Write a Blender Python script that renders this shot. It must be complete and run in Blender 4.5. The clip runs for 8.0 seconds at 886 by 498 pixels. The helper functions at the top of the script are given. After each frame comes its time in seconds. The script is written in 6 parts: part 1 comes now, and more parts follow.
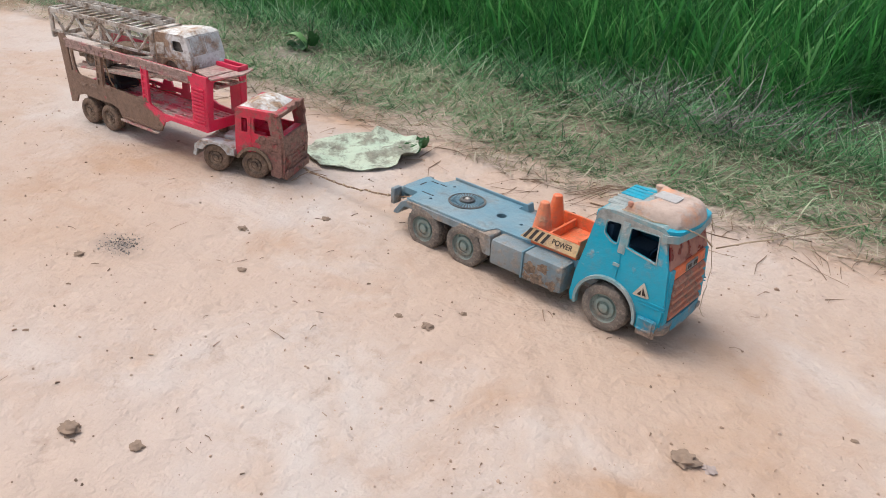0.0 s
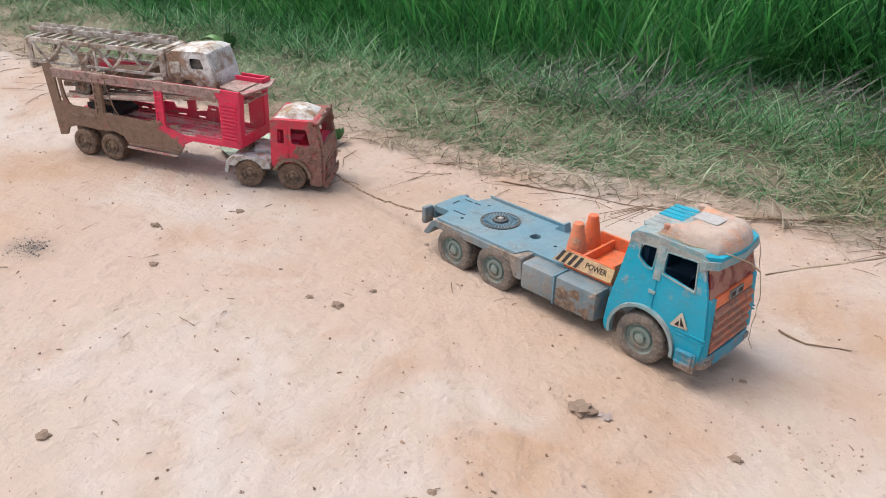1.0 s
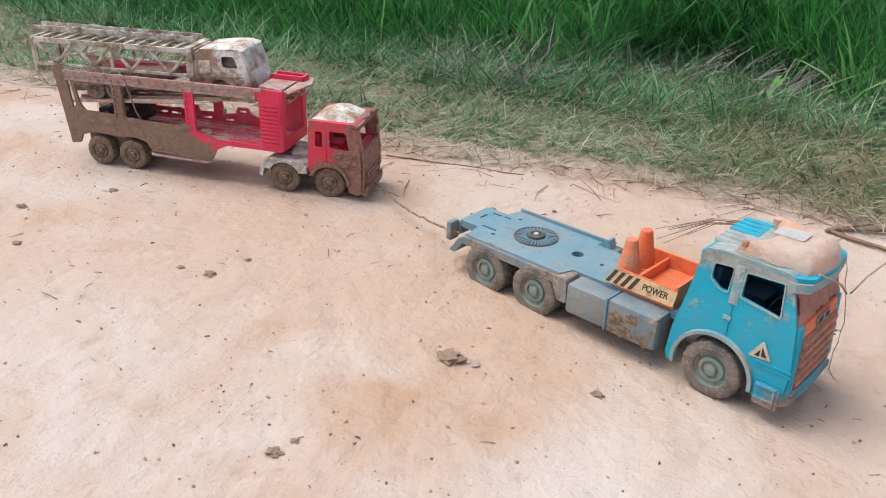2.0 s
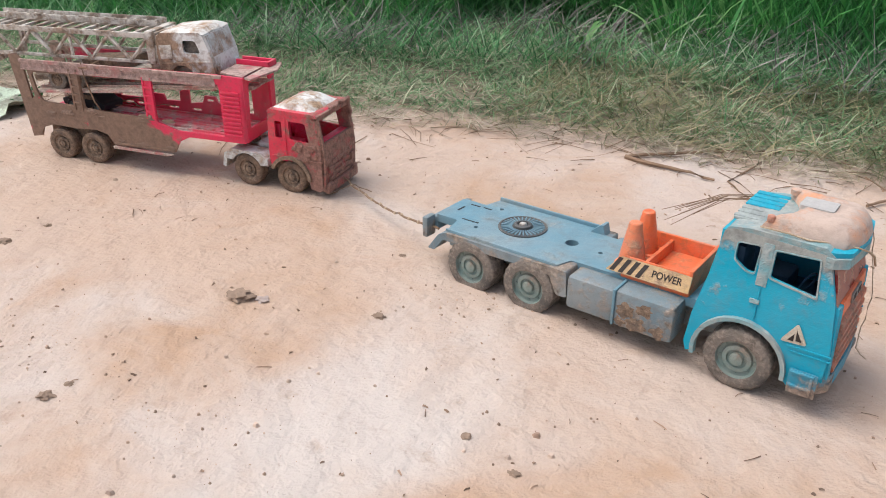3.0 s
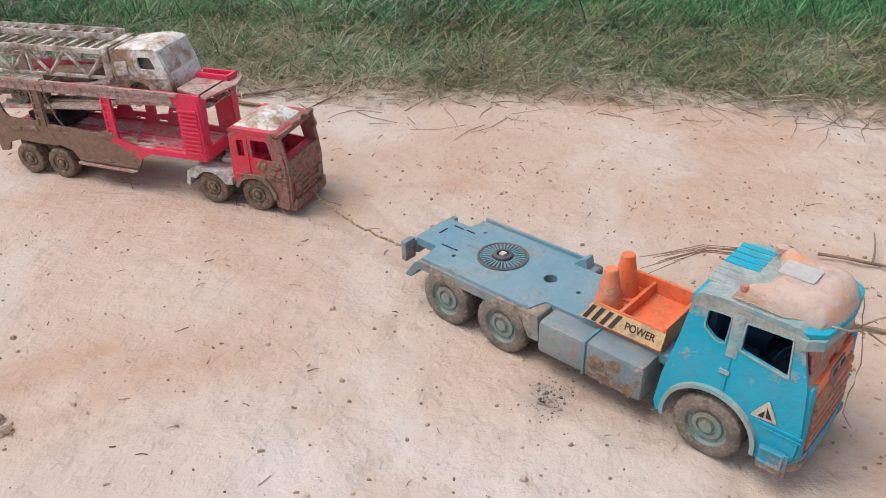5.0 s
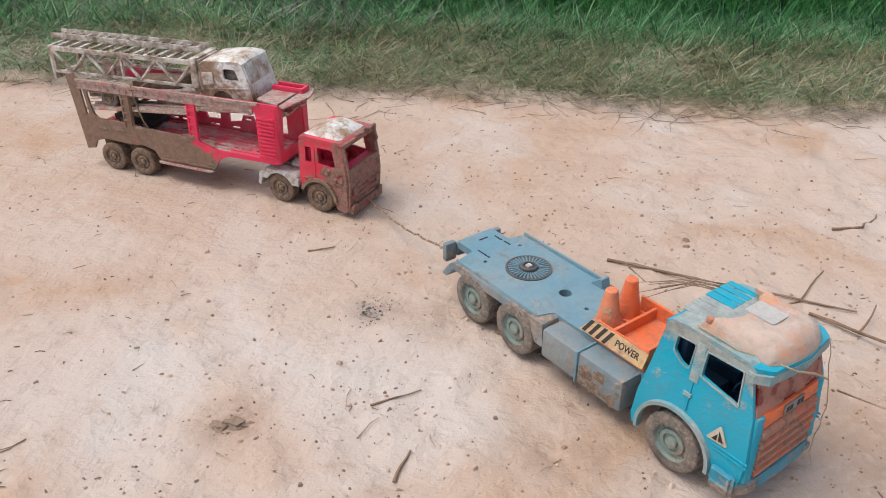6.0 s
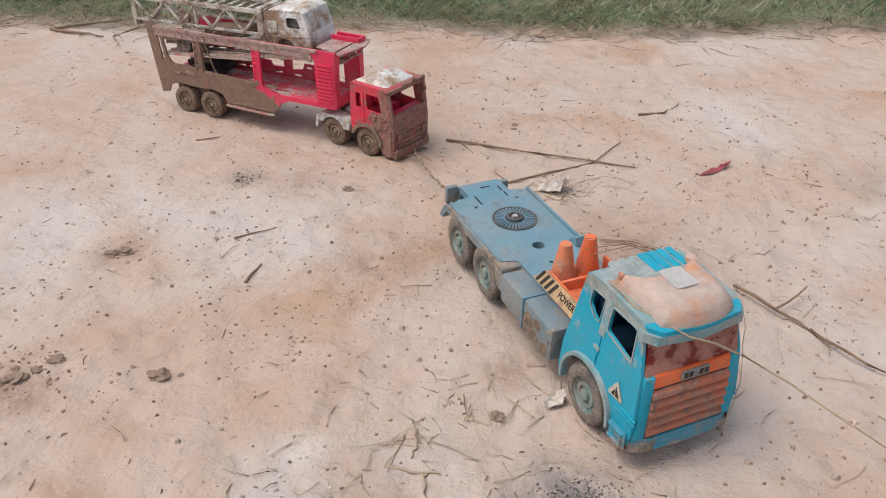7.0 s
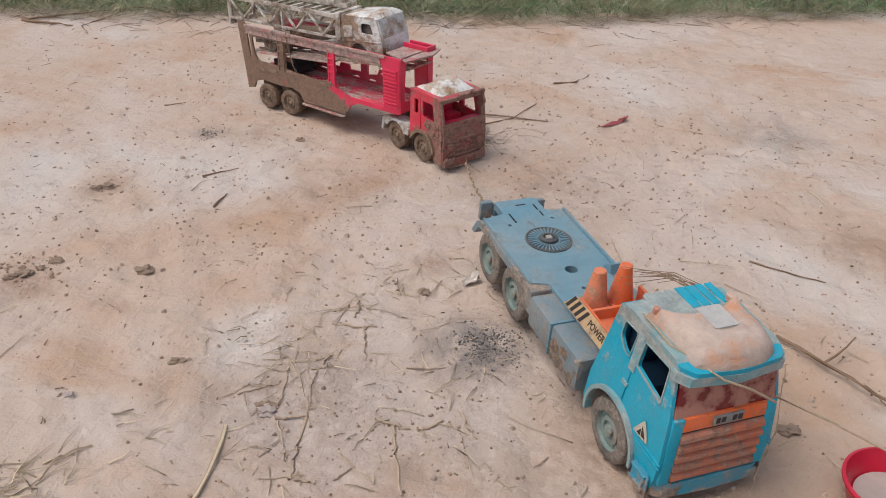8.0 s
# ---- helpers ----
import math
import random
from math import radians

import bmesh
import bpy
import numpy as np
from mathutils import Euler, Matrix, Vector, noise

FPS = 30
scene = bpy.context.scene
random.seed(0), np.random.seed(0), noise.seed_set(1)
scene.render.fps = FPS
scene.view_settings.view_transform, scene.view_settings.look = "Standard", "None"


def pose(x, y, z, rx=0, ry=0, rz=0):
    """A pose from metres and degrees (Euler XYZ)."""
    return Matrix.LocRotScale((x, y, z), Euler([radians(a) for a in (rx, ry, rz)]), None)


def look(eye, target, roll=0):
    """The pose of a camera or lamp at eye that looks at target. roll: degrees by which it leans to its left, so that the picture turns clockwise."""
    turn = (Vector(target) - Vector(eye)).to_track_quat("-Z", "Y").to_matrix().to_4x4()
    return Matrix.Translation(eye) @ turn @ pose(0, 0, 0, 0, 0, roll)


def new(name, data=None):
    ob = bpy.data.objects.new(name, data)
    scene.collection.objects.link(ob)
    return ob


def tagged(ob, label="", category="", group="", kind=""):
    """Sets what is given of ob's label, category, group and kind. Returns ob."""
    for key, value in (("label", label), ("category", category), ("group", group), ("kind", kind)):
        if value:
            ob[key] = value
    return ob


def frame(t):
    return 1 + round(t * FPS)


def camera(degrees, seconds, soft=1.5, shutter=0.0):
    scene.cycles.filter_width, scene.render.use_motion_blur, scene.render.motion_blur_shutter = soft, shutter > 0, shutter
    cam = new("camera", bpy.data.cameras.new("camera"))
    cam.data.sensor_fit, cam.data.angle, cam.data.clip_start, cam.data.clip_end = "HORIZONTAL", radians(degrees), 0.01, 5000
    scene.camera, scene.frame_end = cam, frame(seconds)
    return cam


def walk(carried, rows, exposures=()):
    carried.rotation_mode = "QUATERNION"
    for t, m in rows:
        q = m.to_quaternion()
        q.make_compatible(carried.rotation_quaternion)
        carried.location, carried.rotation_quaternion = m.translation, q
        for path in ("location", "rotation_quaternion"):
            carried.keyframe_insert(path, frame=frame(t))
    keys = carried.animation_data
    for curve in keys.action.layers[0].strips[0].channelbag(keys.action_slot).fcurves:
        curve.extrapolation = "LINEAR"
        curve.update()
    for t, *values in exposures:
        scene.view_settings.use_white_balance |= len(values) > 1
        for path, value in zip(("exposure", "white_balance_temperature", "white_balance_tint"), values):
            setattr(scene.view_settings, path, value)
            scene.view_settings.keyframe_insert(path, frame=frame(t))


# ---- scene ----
cam = camera(56.97, 8.0, soft=0.95)
walk(cam, [
    (0, look((0.3917, -0.8256, 0.5721), (-0.1594, -0.1361, 0.1022), 4.90)),
    (0.5, look((0.4335, -0.8199, 0.5643), (-0.1020, -0.1152, 0.0989), 3.74)),
    (1, look((0.4710, -0.8172, 0.5589), (-0.0398, -0.0926, 0.0962), 2.73)),
    (1.2, look((0.4821, -0.8183, 0.5551), (-0.0167, -0.0853, 0.0925), 2.50)),
    (2.3, look((0.5811, -0.8002, 0.4972), (0.1771, -0.0046, 0.0456), 2.50)),
    (2.5, look((0.6114, -0.7984, 0.4914), (0.2311, 0.0060, 0.0349), 1.76)),
    (3, look((0.7058, -0.7862, 0.4811), (0.3646, 0.0305, 0.0156), 1.15)),
    (3.5, look((0.7931, -0.7811, 0.4651), (0.4794, 0.0335, -0.0228), -0.17)),
    (4, look((0.9835, -0.7577, 0.4726), (0.7121, 0.0578, -0.0386), 0.18)),
    (4.2, look((1.0594, -0.7644, 0.4833), (0.7872, 0.0391, -0.0461), -0.05)),
    (5.3, look((1.2232, -0.8960, 0.5759), (1.0903, -0.0565, 0.0490), -0.22)),
    (5.5, look((1.2552, -0.9442, 0.5827), (1.1419, -0.1013, 0.0567), 0.80)),
    (6, look((1.3648, -1.0583, 0.5957), (1.2499, -0.2026, 0.0911), 1.26)),
    (6.5, look((1.4961, -1.2016, 0.5845), (1.4061, -0.3481, 0.0713), 0.31)),
    (7, look((1.5622, -1.3313, 0.5850), (1.4961, -0.4847, 0.0570), 0.85)),
    (7.5, look((1.5834, -1.4783, 0.5846), (1.5371, -0.6122, 0.0869), 1.85)),
    (8, look((1.6071, -1.5773, 0.5689), (1.5946, -0.7136, 0.0651), 1.52)),
], exposures=[(0, 0.40), (1, 0.48), (2.5, 0.52), (3.5, 0.42), (4, 0.33), (5.5, 0.30), (6, 0.30), (6.5, 0.15), (7, 0.14), (7.5, 0.0), (8, -0.02)])

# ---- world, sun and exposure ----
world = bpy.data.worlds.new("overcast_sky")
scene.world = world
world.use_nodes = True
_wn = world.node_tree.nodes
_sky = _wn.new("ShaderNodeTexSky")
_sky.sky_type = "NISHITA"
_sky.sun_disc = False
_sky.sun_elevation = radians(64)
_sky.sun_rotation = radians(-104)
_sky.air_density, _sky.dust_density, _sky.ozone_density = 1.0, 4.0, 1.0
_wn["Background"].inputs["Strength"].default_value = 0.15
_grey = _wn.new("ShaderNodeHueSaturation")
_grey.inputs["Saturation"].default_value = 0.62
world.node_tree.links.new(_sky.outputs["Color"], _grey.inputs["Color"])
world.node_tree.links.new(_grey.outputs["Color"], _wn["Background"].inputs["Color"])

sun_data = bpy.data.lights.new("sun", "SUN")
sun_data.energy, sun_data.angle, sun_data.color = 1.15, radians(36), (1.0, 0.95, 0.88)
sun = new("sun", sun_data)
sun.matrix_world = look((-2.8, -0.7, 6.2), (0, 0, 0))

# ---- materials ----
def shader(name):
    m = bpy.data.materials.new(name)
    m.use_nodes = True
    nt = m.node_tree
    return m, nt, nt.nodes["Principled BSDF"]


def node(nt, kind, **values):
    n = nt.nodes.new(kind)
    for key, value in values.items():
        n.inputs[key].default_value = value
    return n


def noise_node(nt, coord, scale, detail=4.0, rough=0.6):
    n = node(nt, "ShaderNodeTexNoise", Scale=scale, Detail=detail, Roughness=rough)
    nt.links.new(coord, n.inputs["Vector"])
    return n.outputs["Fac"]


def ramp(nt, fac, stops):
    r = nt.nodes.new("ShaderNodeValToRGB")
    e = r.color_ramp.elements
    while len(e) < len(stops):
        e.new(0.5)
    for k, (at, col) in enumerate(stops):
        e[k].position = at
        e[k].color = (*col, 1) if isinstance(col, tuple) else (col, col, col, 1)
    nt.links.new(fac, r.inputs["Fac"])
    return r.outputs["Color"]


def mix(nt, fac, a, b, mode="MIX"):
    m = nt.nodes.new("ShaderNodeMix")
    m.data_type, m.blend_type = "RGBA", mode
    for sock, v in ((m.inputs[0], fac), (m.inputs[6], a), (m.inputs[7], b)):
        if isinstance(v, bpy.types.NodeSocket):
            nt.links.new(v, sock)
        elif isinstance(v, tuple):
            sock.default_value = (*v, 1)
        else:
            sock.default_value = v
    return m.outputs[2]


def math_node(nt, op, a, b=0.0, clamp=False):
    m = nt.nodes.new("ShaderNodeMath")
    m.operation, m.use_clamp = op, clamp
    for sock, v in ((m.inputs[0], a), (m.inputs[1], b)):
        if isinstance(v, bpy.types.NodeSocket):
            nt.links.new(v, sock)
        else:
            sock.default_value = v
    return m.outputs[0]


def bump(nt, bsdf, height, strength, distance):
    b = node(nt, "ShaderNodeBump", Strength=strength, Distance=distance)
    nt.links.new(height, b.inputs["Height"])
    nt.links.new(b.outputs["Normal"], bsdf.inputs["Normal"])


def object_coord(nt):
    return nt.nodes.new("ShaderNodeTexCoord").outputs["Object"]


def muddy(name, colour, mud=0.5, mud_colour=(0.31, 0.21, 0.15), gloss=0.42, along=None, scale=38.0, dust=0.35, grime_amount=0.45, mottle=1.0, mud_rough=0.93):
    """Faded toy plastic with a film of dust and patches of dried mud; along=((ax, ay, az), from, to) makes the mud thicken along the toy."""
    m, nt, p = shader(name)
    co = object_coord(nt)
    big = noise_node(nt, co, scale, 5.0, 0.62)
    fine = noise_node(nt, co, scale * 6, 4.0, 0.7)
    patch = math_node(nt, "ADD", math_node(nt, "MULTIPLY", big, 0.78), math_node(nt, "MULTIPLY", fine, 0.22))
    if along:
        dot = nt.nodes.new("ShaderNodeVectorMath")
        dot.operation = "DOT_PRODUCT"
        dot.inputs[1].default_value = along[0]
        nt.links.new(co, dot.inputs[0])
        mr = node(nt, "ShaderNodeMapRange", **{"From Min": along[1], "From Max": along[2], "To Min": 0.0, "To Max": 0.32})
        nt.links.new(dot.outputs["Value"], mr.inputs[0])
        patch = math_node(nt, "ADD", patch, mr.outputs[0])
    lim = 0.72 - 0.44 * mud
    mask = ramp(nt, patch, [(lim - 0.04, 0.0), (lim + 0.07, 1.0)])
    faded = mix(nt, ramp(nt, fine, [(0.35, 0.0), (0.75, 1.0)]), colour, tuple(min(1.0, c * 0.86 + 0.018) for c in colour))
    dusty = mix(nt, math_node(nt, "MULTIPLY", ramp(nt, noise_node(nt, co, scale * 0.5, 4.0, 0.6), [(0.35, 0.0), (0.7, 1.0)]), dust),
                faded, (0.50, 0.41, 0.33))
    grime = noise_node(nt, co, scale * 2.4, 7.0, 0.75)
    dusty = mix(nt, math_node(nt, "MULTIPLY", ramp(nt, grime, [(0.50, 0.0), (0.64, 1.0)]), grime_amount), dusty, tuple(c * 0.55 for c in mud_colour))
    dirt = mix(nt, ramp(nt, fine, [(0.3, 0.0), (0.7, 1.0)]), tuple(c * (1 - 0.45 * mottle) for c in mud_colour), tuple(min(1, c * (1 + 0.3 * mottle)) for c in mud_colour))
    dirt = mix(nt, math_node(nt, "MULTIPLY", ramp(nt, grime, [(0.36, 1.0), (0.50, 0.0)]), mottle), dirt, tuple(c * 0.42 for c in mud_colour))
    dirt = mix(nt, math_node(nt, "MULTIPLY", ramp(nt, grime, [(0.58, 0.0), (0.70, 1.0)]), 0.6 * mottle), dirt, tuple(min(1, c * 1.5 + 0.06) for c in mud_colour))
    nt.links.new(mix(nt, mask, dusty, dirt), p.inputs["Base Color"])
    nt.links.new(mix(nt, mask, (gloss,) * 3, (mud_rough,) * 3), p.inputs["Roughness"])
    bump(nt, p, math_node(nt, "ADD", math_node(nt, "MULTIPLY", mask, 0.6), math_node(nt, "ADD", math_node(nt, "MULTIPLY", fine, 0.45), math_node(nt, "MULTIPLY", grime, 0.7))), 0.8, 0.0020)
    return m


def plain(name, colour, rough=0.7, scale=60.0, vary=0.25, relief=0.3, per_island=0.0, per_object=0.0):
    m, nt, p = shader(name)
    co = object_coord(nt)
    f = noise_node(nt, co, scale, 5.0, 0.65)
    col = mix(nt, f, tuple(c * (1 - vary) for c in colour), tuple(min(1, c * (1 + vary)) for c in colour))
    if per_island:
        rnd = nt.nodes.new("ShaderNodeNewGeometry").outputs["Random Per Island"]
        col = mix(nt, per_island, col, ramp(nt, rnd, [(0.0, tuple(c * 0.4 for c in colour)), (1.0, tuple(min(1, c * 1.7) for c in colour))]))
    if per_object:
        rnd = nt.nodes.new("ShaderNodeObjectInfo").outputs["Random"]
        col = mix(nt, per_object, col, ramp(nt, rnd, [(0.0, tuple(c * 0.4 for c in colour)), (1.0, tuple(min(1, c * 1.6) for c in colour))]))
    nt.links.new(col, p.inputs["Base Color"])
    p.inputs["Roughness"].default_value = rough
    if relief:
        bump(nt, p, f, relief, 0.002)
    return m


def foliage(name, stops, thin=0.35, rough=0.55):
    m, nt, p = shader(name)
    rnd = nt.nodes.new("ShaderNodeNewGeometry").outputs["Random Per Island"]
    co = object_coord(nt)
    tint = noise_node(nt, co, 3.0, 3.0, 0.5)
    key = math_node(nt, "ADD", math_node(nt, "MULTIPLY", rnd, 0.85), math_node(nt, "MULTIPLY", math_node(nt, "SUBTRACT", tint, 0.42), 0.7), True)
    col = ramp(nt, key, stops)
    nt.links.new(col, p.inputs["Base Color"])
    p.inputs["Roughness"].default_value = rough
    tr = nt.nodes.new("ShaderNodeBsdfTranslucent")
    nt.links.new(col, tr.inputs["Color"])
    ms = node(nt, "ShaderNodeMixShader", Fac=thin)
    nt.links.new(p.outputs[0], ms.inputs[1])
    nt.links.new(tr.outputs[0], ms.inputs[2])
    nt.links.new(ms.outputs[0], nt.nodes["Material Output"].inputs["Surface"])
    return m


def soil(name):
    """Trodden pale clay with ochre stains, whitish crust, crumbs and grit and, past the verge line, litter-covered humus."""
    m, nt, p = shader(name)
    co = object_coord(nt)
    warp = node(nt, "ShaderNodeTexNoise", Scale=2.6, Detail=3.0)
    nt.links.new(co, warp.inputs["Vector"])
    vec = nt.nodes.new("ShaderNodeVectorMath")
    vec.operation = "MULTIPLY_ADD"
    vec.inputs[1].default_value = (0.35, 0.35, 0.0)
    nt.links.new(warp.outputs["Color"], vec.inputs[0])
    nt.links.new(co, vec.inputs[2])
    wc = vec.outputs[0]
    large = noise_node(nt, wc, 1.5, 5.0, 0.55)
    mid = noise_node(nt, wc, 3.6, 6.0, 0.62)
    streak = noise_node(nt, co, 19.0, 7.0, 0.7)
    grain = noise_node(nt, co, 75.0, 6.0, 0.7)
    grit = noise_node(nt, co, 420.0, 3.0, 0.75)
    pale = noise_node(nt, wc, 2.4, 6.0, 0.6)
    lumps = noise_node(nt, co, 22.0, 5.0, 0.58)
    col = mix(nt, ramp(nt, large, [(0.38, 0.0), (0.60, 1.0)]), (0.480, 0.352, 0.270), (0.510, 0.412, 0.353))
    col = mix(nt, math_node(nt, "MULTIPLY", ramp(nt, mid, [(0.48, 0.0), (0.68, 1.0)]), 0.85), col, (0.425, 0.268, 0.168))
    col = mix(nt, math_node(nt, "MULTIPLY", ramp(nt, pale, [(0.50, 0.0), (0.66, 1.0)]), 0.70), col, (0.555, 0.510, 0.478))
    # thin darker scuffs and fine crumbs of the same clay
    col = mix(nt, math_node(nt, "MULTIPLY", ramp(nt, streak, [(0.32, 1.0), (0.43, 0.0)]), 0.45), col, (0.34, 0.24, 0.178))
    col = mix(nt, math_node(nt, "MULTIPLY", ramp(nt, grain, [(0.27, 1.0), (0.38, 0.0)]), 0.40), col, (0.27, 0.185, 0.135))
    col = mix(nt, math_node(nt, "MULTIPLY", ramp(nt, grain, [(0.60, 0.0), (0.74, 1.0)]), 0.30), col, (0.57, 0.49, 0.425))
    col = mix(nt, 0.06, col, mix(nt, ramp(nt, grit, [(0.25, 0.0), (0.75, 1.0)]), (0.22, 0.155, 0.115), (0.65, 0.55, 0.47)))
    # soot, ash, chalk and brown soil rubbed into the clay
    soot, chalk, brown = (0.14, 0.13, 0.125), (0.64, 0.59, 0.55), (0.27, 0.175, 0.12)
    for x, y, r, amount, tone in ((1.640, -0.828, 0.085, 1.0, soot), (1.163, -0.215, 0.045, 0.5, soot), (-0.592, -0.326, 0.050, 0.6, soot), (1.44, -0.90, 0.16, 0.18, soot), (1.377, -0.845, 0.060, 0.9, chalk), (1.385, -0.775, 0.035, 0.9, chalk),
                                  # the wide spot at (1.78, -1.02) paints soft shade over browner soil
                                  (1.069, -0.722, 0.06, 0.9, brown), (1.584, -0.641, 0.04, 0.7, brown), (2.19, -0.564, 0.10, 0.6, brown), (2.20, -0.14, 0.12, 0.5, soot), (1.78, -1.02, 0.26, 0.55, brown), (1.52, -1.04, 0.20, 0.4, brown), (1.06, -0.45, 0.05, 0.8, brown), (1.44, -0.90, 0.14, 0.5, brown), (1.42, -0.42, 0.12, 0.5, brown), (1.75, -0.40, 0.20, 0.5, brown), (1.25, -0.22, 0.07, 0.5, brown)):
        dist = nt.nodes.new("ShaderNodeVectorMath")
        dist.operation = "DISTANCE"
        dist.inputs[1].default_value = (x, y, 0)
        nt.links.new(co, dist.inputs[0])
        spot = node(nt, "ShaderNodeMapRange", **{"From Min": 0.1 * r, "From Max": r, "To Min": 1.0, "To Max": 0.0})
        nt.links.new(dist.outputs["Value"], spot.inputs[0])
        fleck = ramp(nt, math_node(nt, "ADD", streak, math_node(nt, "MULTIPLY", grain, 0.6)), [(0.62, 0.0), (0.86, 1.0)])
        col = mix(nt, math_node(nt, "MULTIPLY", math_node(nt, "MULTIPLY", spot.outputs[0], fleck), amount, True), col, tone)
    sep = nt.nodes.new("ShaderNodeSeparateXYZ")
    nt.links.new(co, sep.inputs[0])
    verge = math_node(nt, "SUBTRACT", sep.outputs[1], math_node(nt, "ADD", math_node(nt, "MULTIPLY", sep.outputs[0], 0.125), 0.44))
    verge = math_node(nt, "ADD", verge, math_node(nt, "MULTIPLY", math_node(nt, "SUBTRACT", mid, 0.5), 0.5))
    humus = node(nt, "ShaderNodeMapRange", **{"From Min": 0.04, "From Max": 0.32})
    nt.links.new(verge, humus.inputs[0])
    col = mix(nt, humus.outputs[0], col, mix(nt, ramp(nt, grain, [(0.3, 0.0), (0.7, 1.0)]), (0.065, 0.055, 0.036), (0.24, 0.205, 0.14)))
    nt.links.new(col, p.inputs["Base Color"])
    p.inputs["Roughness"].default_value = 0.95
    h = math_node(nt, "ADD", math_node(nt, "MULTIPLY", lumps, 2.0), math_node(nt, "ADD", math_node(nt, "MULTIPLY", grain, 0.32), math_node(nt, "MULTIPLY", streak, 0.7)))
    bump(nt, p, h, 0.7, 0.009)
    return m


SOIL = soil("pale_clay")
BLUE_PLASTIC = muddy("blue_plastic", (0.0, 0.350, 0.500), 0.26, (0.30, 0.30, 0.27), dust=0.05, scale=22, grime_amount=0.12, gloss=0.5)
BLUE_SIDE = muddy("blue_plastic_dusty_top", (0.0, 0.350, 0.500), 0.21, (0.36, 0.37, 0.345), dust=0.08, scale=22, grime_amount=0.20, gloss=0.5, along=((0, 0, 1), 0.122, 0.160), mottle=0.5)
BLUE_LOW = muddy("blue_plastic_mud_splashed", (0.002, 0.27, 0.40), 0.42, (0.36, 0.275, 0.22), dust=0.3, scale=24, grime_amount=0.3, gloss=0.6, along=((-0.2, 0, -1), -0.046, -0.022))
GREY_BLUE = muddy("grey_blue_plastic", (0.112, 0.265, 0.345), 0.34, (0.24, 0.28, 0.28), dust=0.30, scale=18, grime_amount=0.34, mottle=0.9, gloss=0.36)
TANK_GREY = muddy("dusty_grey_plastic", (0.145, 0.215, 0.25), 0.47, (0.30, 0.245, 0.20), dust=0.45, scale=26, grime_amount=0.45)
VISOR_GREY = muddy("dusty_blue_grey_plastic", (0.14, 0.35, 0.39), 0.60, (0.33, 0.37, 0.36), dust=0.45, scale=20, grime_amount=0.1, mottle=0.4)
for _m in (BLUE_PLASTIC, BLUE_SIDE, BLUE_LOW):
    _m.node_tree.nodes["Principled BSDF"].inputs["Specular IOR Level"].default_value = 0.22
ORANGE = muddy("orange_plastic", (0.82, 0.14, 0.025), 0.18, (0.52, 0.30, 0.16), dust=0.3)
PALE_ORANGE = muddy("faded_orange_plastic", (0.78, 0.20, 0.07), 0.25, (0.55, 0.34, 0.22), dust=0.35)
PANEL_TAN = muddy("faded_yellow_panel", (0.60, 0.38, 0.17), 0.42, (0.46, 0.30, 0.19), dust=0.55)
GRILLE_ORANGE = muddy("dusty_orange_grille", (0.54, 0.15, 0.07), 0.48, (0.38, 0.23, 0.17), dust=0.55)
DUST_CAP = muddy("dust_covered_plastic", (0.68, 0.26, 0.10), 0.70, (0.50, 0.39, 0.33), dust=0.9, scale=13.0, grime_amount=0.05, mottle=0.3)
# dark hub colour that also paints the shade between turntable ribs
DARK_DISC = muddy("dark_hub_and_slot_shade", (0.035, 0.045, 0.052), 0.25, (0.16, 0.15, 0.135), dust=0.25)
TYRE = muddy("dusty_tyre_rubber", (0.07, 0.065, 0.06), 0.55, (0.25, 0.205, 0.17), gloss=0.8, dust=0.6)
RIM = muddy("grey_green_rim", (0.17, 0.25, 0.23), 0.24, (0.28, 0.22, 0.17), dust=0.4)
MUD_TYRE = muddy("mud_caked_tyre", (0.08, 0.05, 0.04), 0.70, (0.22, 0.145, 0.10), gloss=0.85, dust=0.4)
MUD_RIM = muddy("mud_caked_rim", (0.10, 0.07, 0.055), 0.70, (0.26, 0.18, 0.125), gloss=0.85, dust=0.3)
BLACK = plain("black_plastic", (0.012, 0.013, 0.016), 0.5, 80, 0.3, 0.1)
INTERIOR = plain("dark_interior_plastic", (0.012, 0.05, 0.10), 0.6, 60, 0.3, 0.1)
RED_PLASTIC = muddy("red_plastic", (0.80, 0.012, 0.085), 0.17, (0.40, 0.19, 0.15), dust=0.12, scale=28, grime_amount=0.15)
RED_TRAILER = muddy("red_plastic_mud_splashed", (0.80, 0.012, 0.085), 0.20, (0.24, 0.15, 0.105), dust=0.10, along=((1, 0, 1.33), -0.118, -0.146), scale=28, grime_amount=0.3, mottle=0.5, mud_rough=0.55)
RED_INNER = muddy("red_plastic_inside", (0.82, 0.016, 0.095), 0.24, (0.46, 0.33, 0.27), dust=0.30, along=((1, 0, 0), -0.36, -0.46), scale=28, grime_amount=0.2)
RED_CAB = muddy("red_plastic_mud_caked", (0.72, 0.014, 0.06), 0.36, (0.31, 0.165, 0.13), dust=0.15, along=((1, 0, -0.35), -0.03, 0.045), mottle=0.8)
RED_FRONT = muddy("red_plastic_front_caked", (0.42, 0.06, 0.06), 0.76, (0.28, 0.145, 0.11), dust=0.4, scale=48, mud_rough=0.6)
TRAILER_MUD = muddy("mud_caked_deck", (0.50, 0.16, 0.15), 0.62, (0.52, 0.42, 0.35), dust=0.5)
TRAILER_SKIRT = muddy("skirt_mud", (0.24, 0.15, 0.105), 0.5, (0.30, 0.20, 0.15), gloss=0.55, dust=0.1)
